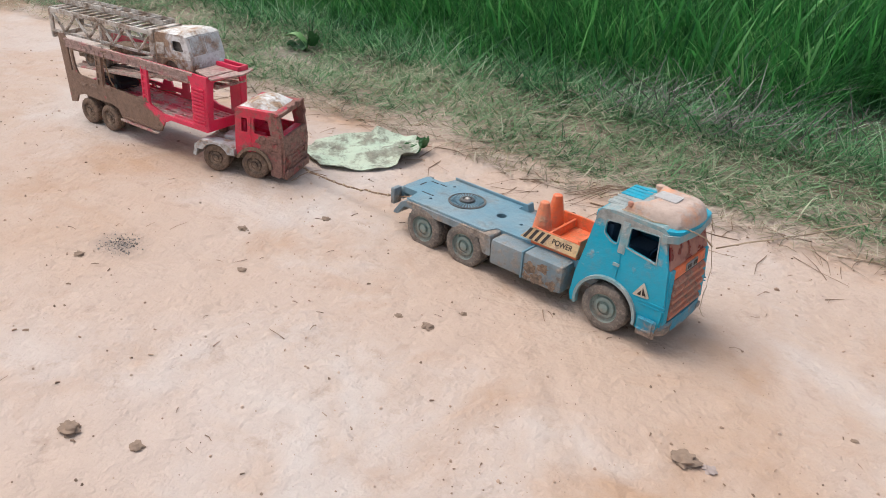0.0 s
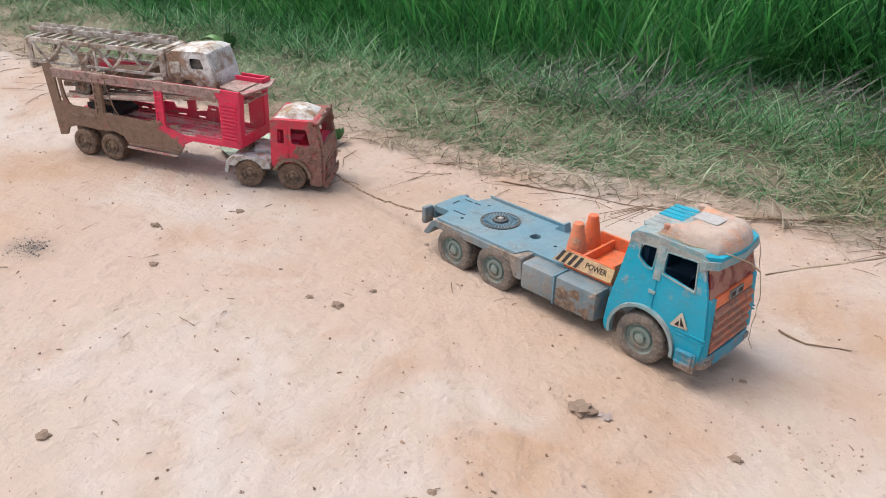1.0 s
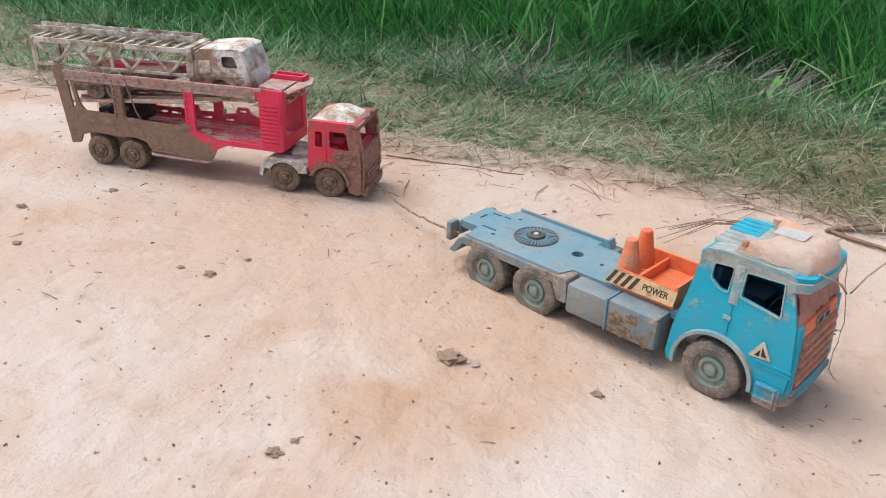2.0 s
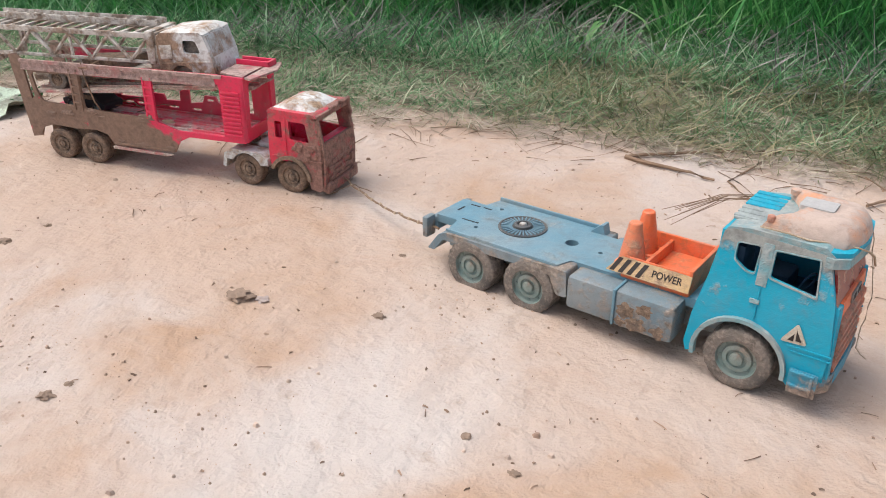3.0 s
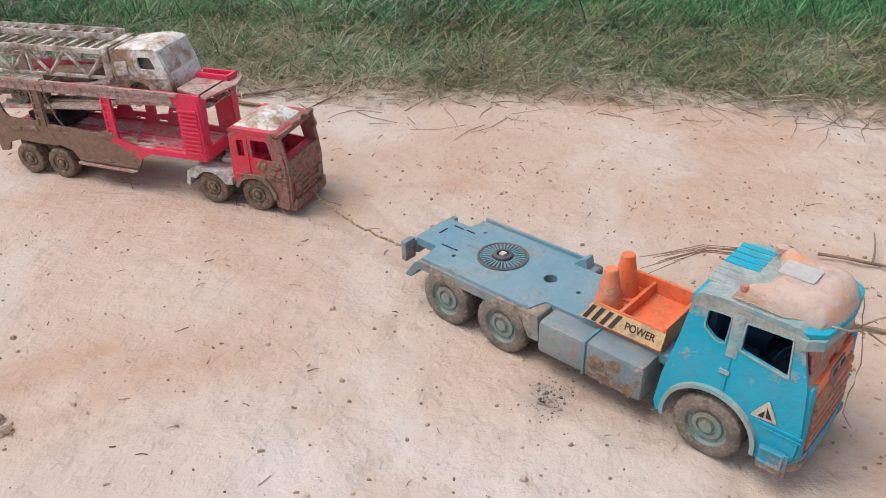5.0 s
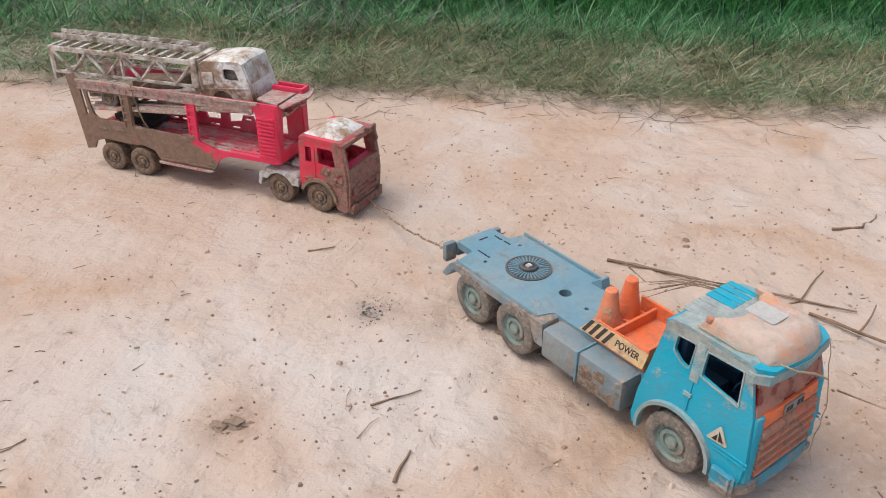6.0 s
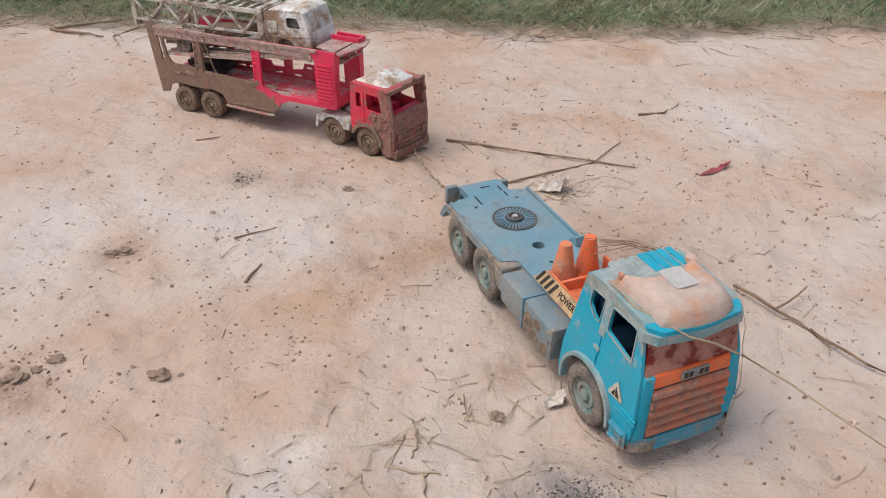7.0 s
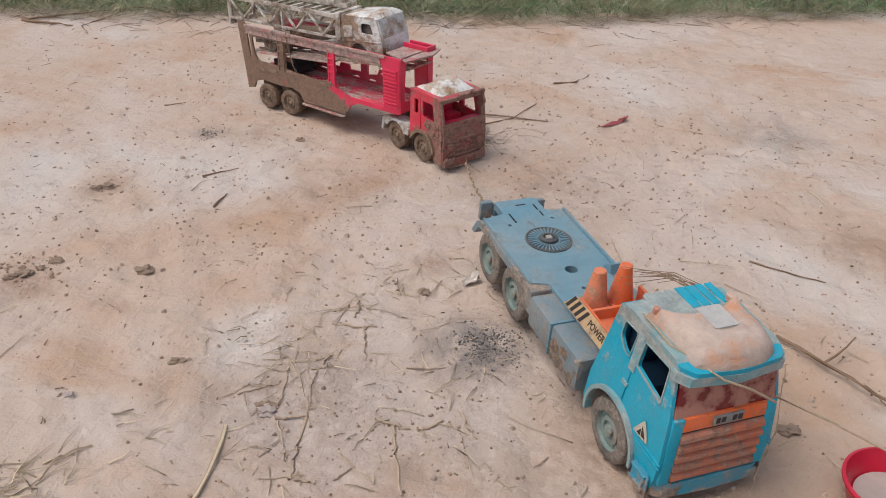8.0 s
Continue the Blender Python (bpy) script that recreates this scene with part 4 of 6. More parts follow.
def build_tractor():
    bm = bmesh.new()
    box(bm, -0.108, 0.03, 0.026, 0.066, 0.022, 0.040, 0.002)
    for x in (-0.073, 0.0):
        box(bm, x - 0.003, x + 0.003, 0.012, 0.080, 0.021, 0.027, 0.001)
    part("chassis", bm, MUD_RIM, tractor)
    bm = bmesh.new()
    box(bm, -0.104, -0.030, 0.010, 0.082, 0.040, 0.050, 0.003)
    box(bm, -0.075, -0.040, 0.030, 0.062, 0.049, 0.058, 0.004)
    part("rear_deck", bm, GREY_CHASSIS, tractor, "grey-white muddy rear deck")
    for y0, y1 in ((-0.002, 0.024), (RW - 0.024, RW + 0.002)):
        bm = bmesh.new()
        out = [(-0.114, 0.026), (-0.109, 0.024), (-0.106, 0.038)] + arc(-0.073, 0.024, 0.0265, 150, 25, 9) + [(-0.040, 0.036), (-0.036, 0.036), (-0.037, 0.046), (-0.048, 0.053), (-0.098, 0.054), (-0.110, 0.046)]
        slab(bm, out, y0, y1)
        part("rear_fender", bm, GREY_CHASSIS, tractor, "pale grey muddy fender")
    outline = [(-0.033, 0.113), (-0.034, 0.052), (-0.032, 0.040)] + arc(0.0, 0.024, 0.029, 155, 5, 10) + [(0.031, 0.012), (0.046, 0.009), (0.053, 0.016), (0.054, 0.060), (0.051, 0.084), (0.043, 0.116), (0.036, 0.120), (-0.026, 0.120)]
    holes = [rounded([(-0.022, 0.106), (-0.011, 0.106), (-0.011, 0.082), (-0.022, 0.082)], 0.002), rounded([(0.0, 0.108), (0.026, 0.108), (0.032, 0.080), (0.001, 0.082)], 0.003)]
    for n, (y0, y1) in enumerate(((0.001, 0.004), (RW - 0.004, RW - 0.001))):
        bm = bmesh.new()
        slab(bm, outline, y0, y1, holes)
        ya, yb = (y0 - 0.001, y0 + 0.001) if n == 0 else (y1 - 0.001, y1 + 0.001)
        box(bm, -0.0055, -0.0045, ya, yb, 0.056, 0.112, 0.0003)
        box(bm, -0.03, 0.052, ya, yb, 0.0535, 0.0555, 0.0004)
        wall = part("cab_side", bm, RED_CAB, tractor)
        bm = bmesh.new()
        yc = (-0.003, 0.005) if n == 0 else (RW - 0.005, RW + 0.003)
        slab(bm, arc(0.0, 0.024, 0.0335, 160, 0, 12) + arc(0.0, 0.024, 0.0285, 0, 160, 12), yc[0], yc[1])
        part("wheel_arch", bm, MUD_RIM, tractor, "muddy wheel arch lip")
    bm = bmesh.new()
    slab(bm, [(0.004, 0.040), (RW - 0.004, 0.040), (RW - 0.004, 0.118), (0.004, 0.118)], -0.033, -0.030, [rounded([(0.022, 0.084), (0.070, 0.084), (0.070, 0.108), (0.022, 0.108)], 0.004)], "yz")
    part("cab_back", bm, RED_PLASTIC, tractor)
    bm = bmesh.new()
    slab(bm, [(0.0505, 0.010), (0.0550, 0.014), (0.0565, 0.058), (0.0540, 0.081), (0.0490, 0.081), (0.0500, 0.058)], 0.001, RW - 0.001)
    for k in range(4):
        box(bm, 0.054, 0.0578, 0.020, RW - 0.020, 0.024 + 0.0085 * k, 0.0285 + 0.0085 * k, 0.001)
    box(bm, 0.052, 0.0605, 0.002, RW - 0.002, 0.008, 0.022, 0.003)
    front = part("front_panel", bm, RED_FRONT, tractor, "front caked in dark brown mud")
    for y in (0.008, RW - 0.020):
        bm = bmesh.new()
        box(bm, 0.0555, 0.0600, y, y + 0.012, 0.036, 0.048, 0.002)
        part("headlamp", bm, RED_FRONT, front, "mud-covered headlamp")
    # open wind screen frame
    bm = bmesh.new()
    for y in (0.001, RW - 0.005):
        slab(bm, [(0.0495, 0.080), (0.0545, 0.080), (0.0470, 0.119), (0.0420, 0.119)], y, y + 0.004)
    box(bm, 0.036, 0.047, 0.001, RW - 0.001, 0.1135, 0.1205, 0.001)
    tube(bm, wavy((0.052, 0.088, 0.082), (0.048, 0.090, 0.124), 6, 0.0015, 4), 0.0028, 7)
    tube(bm, wavy((0.048, 0.090, 0.124), (0.044, 0.04, 0.120), 6, 0.002, 5), 0.0025, 7)
    part("screen_frame", bm, RED_FRONT, tractor, "bent muddy windscreen frame with no glass")
    bm = bmesh.new()
    box(bm, -0.030, 0.050, 0.004, RW - 0.004, 0.046, 0.060, 0.002)
    for y in (0.010, 0.052):
        box(bm, -0.024, 0.004, y, y + 0.030, 0.060, 0.072, 0.003)
        box(bm, -0.028, -0.019, y, y + 0.030, 0.070, 0.100, 0.003)
    box(bm, 0.034, 0.050, 0.004, RW - 0.004, 0.060, 0.080, 0.003)
    part("cab_interior", bm, RED_PLASTIC, tractor, "red moulded seats")
    bm = bmesh.new()
    slab(bm, rounded([(-0.034, 0.118), (-0.030, 0.1225), (0.040, 0.1225), (0.047, 0.118)], 0.002), 0.0, RW)
    roof = part("roof", bm, RED_CAB, tractor)
    bm = bmesh.new()
    nu, nv = 14, 12
    grid = [[bm.verts.new((-0.030 + 0.066 * i / nu, 0.008 + 0.076 * j / nv,
                           0.1215 + 0.0125 * max(0.0, 1 - abs(2 * j / nv - 1) ** 4) ** 0.5 * (1 - 0.35 * abs(i / nu - 0.45)) * min(1.0, 2.6 * i / nu) ** 0.8 * min(1.0, 3 * (1 - i / nu)) ** 0.6
                           + 0.0007 * noise.noise(Vector((i, j, 0)) * 0.5) + 0.0006 * math.sin(j * 1.57))) for j in range(nv + 1)] for i in range(nu + 1)]
    for i in range(nu):
        for j in range(nv):
            bm.faces.new((grid[i][j], grid[i + 1][j], grid[i + 1][j + 1], grid[i][j + 1]))
    deflector = bm
    rng = random.Random(77)
    for k in range(16):
        bm = bmesh.new()
        y, z = rng.uniform(0.006, RW - 0.006), rng.choice((0.012, 0.016, 0.022, 0.034, 0.050, 0.066)) + rng.uniform(-0.003, 0.003)
        lump(bm, (0, 0, 0), rng.uniform(0.004, 0.009), 30 + k, 0.7, 2, 0.8)
        bmesh.ops.transform(bm, matrix=Matrix.Translation((0.0565 if z > 0.024 else 0.060, y, z)) @ Matrix.Diagonal((0.3, 1, 1, 1)), verts=bm.verts)
        part("mud_cake", bm, RED_FRONT, front, "lump of dried brown mud")
    for k in range(9):
        bm = bmesh.new()
        x, z = rng.uniform(0.010, 0.052), rng.uniform(0.056, 0.078)
        lump(bm, (0, 0, 0), rng.uniform(0.004, 0.008), 60 + k, 0.7, 2, 0.8)
        bmesh.ops.transform(bm, matrix=Matrix.Translation((x, 0.0005, z)) @ Matrix.Diagonal((1, 0.22, 1, 1)), verts=bm.verts)
        part("mud_cake", bm, RED_FRONT, front, "lump of dried brown mud")
    bm = deflector
    part("roof_deflector", bm, WHITE_ROOF, roof, "white muddy roof air deflector")
    for x in (-0.073, 0.0):
        for side, y in ((-1, 0.001), (1, RW - 0.001)):
            RED_WHEELS.append((wheel(tractor, x, y, 0.0245, 0.019, MUD_TYRE, MUD_RIM, side, 16, "mud-caked toy wheel"), x, y, 0.0245))


build_tractor()

# ---- red car-carrier trailer ----
trailer = empty("toy_car_trailer", "red toy car-carrier trailer, its rear caked with brown mud", "toy trailer")
TRAILER_WHEELS = []


def build_trailer():
    outline = [(-0.450, 0.031), (-0.456, 0.080), (-0.466, 0.158), (-0.452, 0.161), (-0.444, 0.152), (-0.230, 0.158), (-0.112, 0.161), (-0.074, 0.160), (-0.071, 0.070), (-0.076, 0.064),
               (-0.168, 0.063), (-0.186, 0.054), (-0.196, 0.036), (-0.302, 0.036), (-0.311, 0.050)] + [(-0.330, 0.055), (-0.368, 0.053), (-0.406, 0.055)] + [(-0.428, 0.048), (-0.434, 0.034)]
    holes = [rounded([(-0.444, 0.146), (-0.438, 0.146), (-0.432, 0.098), (-0.438, 0.092)], 0.002),
             rounded([(-0.431, 0.134), (-0.364, 0.137), (-0.362, 0.089), (-0.418, 0.090), (-0.426, 0.104)], 0.006),
             rounded([(-0.346, 0.137), (-0.236, 0.1425), (-0.234, 0.084), (-0.344, 0.087)], 0.004),
             rounded([(-0.221, 0.1432), (-0.111, 0.1470), (-0.109, 0.0705), (-0.186, 0.0705), (-0.220, 0.080)], 0.003)]
    # the far side is a low wavy wall under the rail, with slots near the deck
    far_holes = holes[:2] + [[(-0.346, 0.1400), (-0.236, 0.1440), (-0.236, 0.0850), (-0.262, 0.0840), (-0.266, 0.0930), (-0.286, 0.0930), (-0.290, 0.0840), (-0.344, 0.0830)],
                             [(-0.221, 0.1450), (-0.111, 0.1490), (-0.109, 0.0775), (-0.140, 0.0785), (-0.158, 0.0850), (-0.170, 0.0900), (-0.174, 0.0980), (-0.192, 0.0980), (-0.196, 0.0870), (-0.219, 0.0830)]]
    far_holes += [rounded([(x, 0.0725), (x + w, 0.0725), (x + w, 0.0760), (x, 0.0760)], 0.0008) for x, w in ((-0.338, 0.016), (-0.316, 0.018), (-0.258, 0.018), (-0.216, 0.016))]
    far_holes.append(rounded([(-0.189, 0.0895), (-0.177, 0.0895), (-0.177, 0.0930), (-0.189, 0.0930)], 0.001))
    for n, (y0, y1) in enumerate(((0.001, 0.0045), (RW - 0.0045, RW - 0.001))):
        bm = bmesh.new()
        slab(bm, outline, y0, y1, holes if n == 0 else far_holes)
        ya, yb = (y0 - 0.0016, y0 + 0.001) if n == 0 else (y1 - 0.001, y1 + 0.0016)
        box(bm, -0.300, -0.196, ya, yb, 0.036, 0.040, 0.0006)
        panel = part("side_panel", bm, RED_TRAILER if n == 0 else RED_INNER, trailer)
        bm = bmesh.new()
        slab(bm, [(-0.446, 0.1375), (-0.446, 0.1410), (-0.115, 0.1480), (-0.115, 0.1440)], ya, yb)
        slab(bm, [(-0.446, 0.1405), (-0.446, 0.1495), (-0.118, 0.1570), (-0.115, 0.1475)], ya + 0.0008, yb - 0.0004)
        slab(bm, [(-0.446, 0.1490), (-0.446, 0.1535), (-0.105, 0.1612), (-0.105, 0.1565)], ya - 0.0012, yb + 0.0004)
        part("rail", bm, RAIL_MUD, panel, "mud-streaked upper rail")
        for x in (-0.354, -0.228):
            bm = bmesh.new()
            for dx in (-0.008, 0.005):
                box(bm, x + dx, x + dx + 0.003, ya, yb, 0.084, 0.146, 0.0005)
            for z in (0.094, 0.106, 0.118, 0.130):
                box(bm, x - 0.006, x + 0.006, ya, yb, z, z + 0.003, 0.0005)
            part("post", bm, RED_TRAILER if x < -0.3 else RED_PLASTIC, panel)
        for k in range(11):
            bm = bmesh.new()
            z = 0.074 + 0.0062 * k
            box(bm, -0.108, -0.079, ya - 0.0008, yb, z, z + 0.0030, 0.0006)
            part("louvre", bm, RED_PLASTIC, panel)
        bm = bmesh.new()
        slab(bm, [(-0.198, 0.033), (-0.205, 0.030), (-0.300, 0.0305), (-0.302, 0.034)], ya - 0.003, yb + 0.001)
        part("skirt_lip", bm, TRAILER_MUD, panel, "mud-caked skirt lip")
    rng = random.Random(19)
    for k in range(12):
        bm = bmesh.new()
        lump(bm, (0, 0, 0), rng.uniform(0.004, 0.010), 90 + k, 0.55, 2, 0.9)
        x = rng.uniform(-0.43, -0.20)
        bmesh.ops.transform(bm, matrix=Matrix.Translation((x, 0.0006, rng.choice((0.0400, 0.0820)) + rng.uniform(-0.002, 0.004) if x > -0.30 else 0.0830 + rng.uniform(-0.018, 0.004))) @ Matrix.Diagonal((1.3, 0.20, 0.8, 1)), verts=bm.verts)
        part("mud_cake", bm, TRAILER_SKIRT, trailer, "cake of dried brown mud")
    # lower deck with rails
    bm = bmesh.new()
    slots = [[(x, 0.022), (x + 0.030, 0.022), (x + 0.030, 0.029), (x, 0.029)] for x in (-0.21, -0.17, -0.13)] + [[(x, 0.062), (x + 0.030, 0.062), (x + 0.030, 0.069), (x, 0.069)] for x in (-0.21, -0.17, -0.13)]
    slab(bm, [(-0.440, 0.0045), (-0.076, 0.0045), (-0.076, RW - 0.0045), (-0.440, RW - 0.0045)], 0.0655, 0.0690, slots, "xy")
    for y in (0.012, 0.040, 0.048, 0.078):
        box(bm, -0.43, -0.08, y, y + 0.002, 0.069, 0.0715, 0.0004)
    part("lower_deck", bm, DUSTY_DECK, trailer, "dusty red slotted deck")
    # sloping upper deck: two tracks with cross bars
    tilt = pose(-0.44, 0, 0.1005, 0, -5.6, 0)
    bm = bmesh.new()
    box(bm, 0.0, 0.21, 0.0046, 0.030, 0.0, 0.003, 0.0006, tilt)
    for y0, y1 in ((0.026, 0.046), (0.068, RW - 0.0046)):
        box(bm, 0.0, 0.372, y0, y1, 0.0, 0.003, 0.0006, tilt)
        for y in (y0 + 0.001, y1 - 0.003):
            box(bm, 0.0, 0.372, y, y + 0.002, 0.003, 0.006, 0.0004, tilt)
    for k in range(7):
        box(bm, 0.010 + 0.058 * k, 0.018 + 0.058 * k, 0.026, RW - 0.0046, -0.002, 0.001, 0.0004, tilt)
    part("upper_deck", bm, TRAILER_MUD, trailer, "muddy sloping upper deck")
    # nose: front frame, cross beams and overhanging board
    bm = bmesh.new()
    slab(bm, [(0.001, 0.066), (RW - 0.001, 0.066), (RW - 0.001, 0.160), (0.001, 0.160)], -0.0755, -0.072,
         [rounded([(0.012, 0.084), (RW - 0.012, 0.084), (RW - 0.016, 0.150), (0.016, 0.150)], 0.006)], "yz")
    part("nose_frame", bm, RED_PLASTIC, trailer, "bright red open nose frame")
    bm = bmesh.new()
    slab(bm, [(-0.118, 0.020), (-0.118, RW + 0.002), (-0.060, RW + 0.004), (-0.048, 0.060), (-0.060, 0.002)], 0.1575, 0.1600, [rounded([(-0.110, 0.066), (-0.075, 0.066), (-0.075, 0.086), (-0.110, 0.086)], 0.002)], "xy")
    part("nose_board", bm, RAIL_MUD, trailer, "mud-covered board over the nose")
    bm = bmesh.new()
    for y in (0.066, 0.084):
        box(bm, -0.118, -0.064, y, y + 0.004, 0.159, 0.1675, 0.001)
    box(bm, -0.068, -0.064, 0.066, 0.088, 0.159, 0.168, 0.001)
    part("nose_rim", bm, RED_PLASTIC, trailer)
    bm = bmesh.new()
    lathe(bm, [(0, 0), (0.008, 0), (0.008, 0.012), (0, 0.012)], 14, Matrix.Translation((-0.086, 0.046, 0.0655)) @ pose(0, 0, 0, -90, 0, 0))
    part("king_pin", bm, MUD_RIM, trailer)
    bm = box(bmesh.new(), -0.43, -0.31, 0.020, 0.072, 0.026, 0.066, 0.003)
    for x in (-0.398, -0.339):
        box(bm, x - 0.003, x + 0.003, 0.010, 0.082, 0.021, 0.028, 0.001)
    part("underframe", bm, MUD_RIM, trailer)
    # twine wound round the rails and straw on the lower deck
    bm = bmesh.new()
    tube(bm, [(-0.335, -0.001, 0.158), (-0.332, -0.002, 0.138), (-0.322, -0.001, 0.100), (-0.315, 0.010, 0.072)], 0.0012, 5)
    tube(bm, [(-0.340, -0.001, 0.150), (-0.325, -0.002, 0.152), (-0.318, 0.02, 0.158), (-0.315, 0.08, 0.158)], 0.0012, 5)
    part("binding_twine", bm, STEM, trailer, "dark twine wound round the rail")
    bm = bmesh.new()
    rng = random.Random(5)
    for k in range(26):
        a = Vector((rng.uniform(-0.42, -0.28), rng.uniform(0.01, 0.08), 0.072 + 0.008 * rng.random()))
        b = a + Vector((rng.uniform(-0.05, 0.05), rng.uniform(-0.03, 0.03), rng.uniform(-0.002, 0.012)))
        b.y = min(0.084, max(0.008, b.y))
        tube(bm, [a, a.lerp(b, 0.5) + Vector((0, 0, 0.003)), b], 0.0009, 4)
    part("deck_straw", bm, STEM, trailer, "straw lying on the lower deck")
    for x in (-0.398, -0.339):
        for side, y in ((-1, 0.000), (1, RW)):
            TRAILER_WHEELS.append((wheel(trailer, x, y, 0.0245, 0.019, MUD_TYRE, MUD_RIM, side, 16, "mud-caked toy wheel"), x, y, 0.0245))


build_trailer()

# ---- small wrecked toy car on the lower deck, built about its own base ----
wreck = empty("toy_car", "small dark battered toy car with white patches on the lower deck", "toy car")


def build_wreck():
    bm = bmesh.new()
    slab(bm, rounded([(-0.042, 0.006), (0.042, 0.006), (0.044, 0.016), (0.022, 0.019), (0.010, 0.030), (-0.022, 0.030), (-0.034, 0.019), (-0.044, 0.017)], 0.003), -0.018, 0.018)
    part("body", bm, BLACK, wreck)
    bm = bmesh.new()
    box(bm, -0.020, 0.008, -0.0188, 0.0188, 0.0205, 0.0275, 0.001)
    box(bm, 0.012, 0.034, -0.014, 0.010, 0.0175, 0.0205, 0.001)
    part("glass_band", bm, WHITE_MUD, wreck, "scratched white window band")
    for x in (-0.026, 0.026):
        for s in (-1, 1):
            wheel(wreck, x, s * 0.0195, 0.0085, 0.006, BLACK, RIM, s, 10, "tiny black wheel")


build_wreck()

# ---- white toy ladder truck carried on the upper deck; front axle x=0, wheels stand on z=0 ----
ladder_truck = empty("toy_ladder_truck", "white mud-stained toy ladder truck lying on the upper deck", "toy truck")


def build_ladder_truck():
    bm = bmesh.new()
    box(bm, -0.275, 0.040, -0.016, 0.016, 0.012, 0.022, 0.002)
    box(bm, -0.262, -0.038, -0.026, 0.026, 0.022, 0.029, 0.002)
    for x in (0.0, -0.188, -0.222):
        box(bm, x - 0.002, x + 0.002, -0.028, 0.028, 0.014, 0.018)
    part("chassis", bm, LADDER_MAT, ladder_truck)
    outline = [(-0.034, 0.018), (-0.018, 0.018)] + arc(0.0, 0.016, 0.0190, 165, 15, 8) + [(0.021, 0.012), (0.046, 0.012), (0.051, 0.020), (0.050, 0.042), (0.042, 0.074), (0.036, 0.079), (-0.024, 0.081), (-0.031, 0.076), (-0.035, 0.050)]
    hole = [rounded([(0.008, 0.069), (0.029, 0.068), (0.034, 0.050), (0.008, 0.052)], 0.004)]
    W = 0.039
    for n, (y0, y1) in enumerate(((-W, -W + 0.003), (W - 0.003, W))):
        bm = bmesh.new()
        slab(bm, outline, y0, y1, hole)
        wall = part("cab_side", bm, WHITE_MUD, ladder_truck)
        ya, yb = (y0 - 0.002, y0 + 0.001) if n == 0 else (y1 - 0.001, y1 + 0.002)
        part("wheel_arch", slab(bmesh.new(), arc(0.0, 0.016, 0.0235, 168, 12, 10) + arc(0.0, 0.016, 0.0190, 12, 168, 10), ya, yb), WHITE_MUD, wall)
        part("moulding", box(bmesh.new(), -0.034, 0.047, ya + 0.001, yb, 0.0365, 0.0390, 0.0005), WHITE_MUD, wall)
        part("vent_box", box(bmesh.new(), -0.030, -0.010, ya + 0.0005, yb, 0.044, 0.064, 0.0012), LADDER_MAT, wall, "muddy side locker")
    bm = bmesh.new()
    slab(bm, [(0.048, 0.014), (0.0520, 0.020), (0.0515, 0.043), (0.0435, 0.076), (0.0395, 0.076), (0.0470, 0.043)], -W + 0.003, W - 0.003)
    front = part("cab_front", bm, WHITE_MUD, ladder_truck, "white cab front with faded windscreen")
    for y in (-0.033, 0.021):
        part("headlamp", box(bmesh.new(), 0.0495, 0.0545, y, y + 0.012, 0.021, 0.030, 0.002), WHITE_MUD, front)
    for y in (-0.0345, 0.001):
        part("windscreen", slab(bmesh.new(), [(0.0506, 0.0445), (0.0518, 0.0445), (0.0450, 0.0735), (0.0438, 0.0735)], y, y + 0.0335), GREY_CHASSIS, front, "grey dusty windscreen half")
    bm = bmesh.new()
    nu, nv = 12, 12
    grid = [[bm.verts.new((-0.032 + 0.076 * i / nu, -W + 2 * W * j / nv, 0.0765 + 0.0075 * max(0.0, 1 - abs(2 * j / nv - 1) ** 6) ** 0.5 * max(0.0, 1 - abs(2 * i / nu - 1) ** 4) ** 0.5
                           + 0.0014 * noise.noise(Vector((i, j, 5)) * 0.5))) for j in range(nv + 1)] for i in range(nu + 1)]
    for i in range(nu):
        for j in range(nv):
            bm.faces.new((grid[i][j], grid[i + 1][j], grid[i + 1][j + 1], grid[i][j + 1]))
    box(bm, -0.034, -0.029, -W + 0.001, W - 0.001, 0.026, 0.070, 0.001)
    part("roof", bm, WHITE_ROOF, ladder_truck, "domed white roof stained with rust-brown mud")
    part("cab_interior", box(bmesh.new(), -0.028, 0.041, -W + 0.008, W - 0.008, 0.020, 0.066, 0.004), TYRE, ladder_truck)
    part("ladder_cradle", box(bmesh.new(), -0.056, -0.036, -0.030, 0.030, 0.028, 0.080, 0.003), LADDER_MAT, ladder_truck, "off-white ladder cradle")
    box_part = part("pump_box", box(bmesh.new(), -0.180, -0.090, -0.019, 0.019, 0.029, 0.044, 0.003), MUD_RIM, ladder_truck, "brown muddy body box")
    for k in range(5):
        part("shutter", box(bmesh.new(), -0.176 + 0.017 * k, -0.166 + 0.017 * k, -0.0202, 0.0202, 0.031, 0.042, 0.001), MUD_RIM, box_part)
    # trussed ladder, two sides with rungs, raised a little at its tip
    before = set(bpy.data.objects)
    x0, x1, zl, zh = -0.310, -0.050, 0.036, 0.080
    part("ladder_base", box(bmesh.new(), x1 - 0.004, x1 + 0.008, -0.034, 0.034, zl, zh + 0.003, 0.002), LADDER_MAT, ladder_truck)
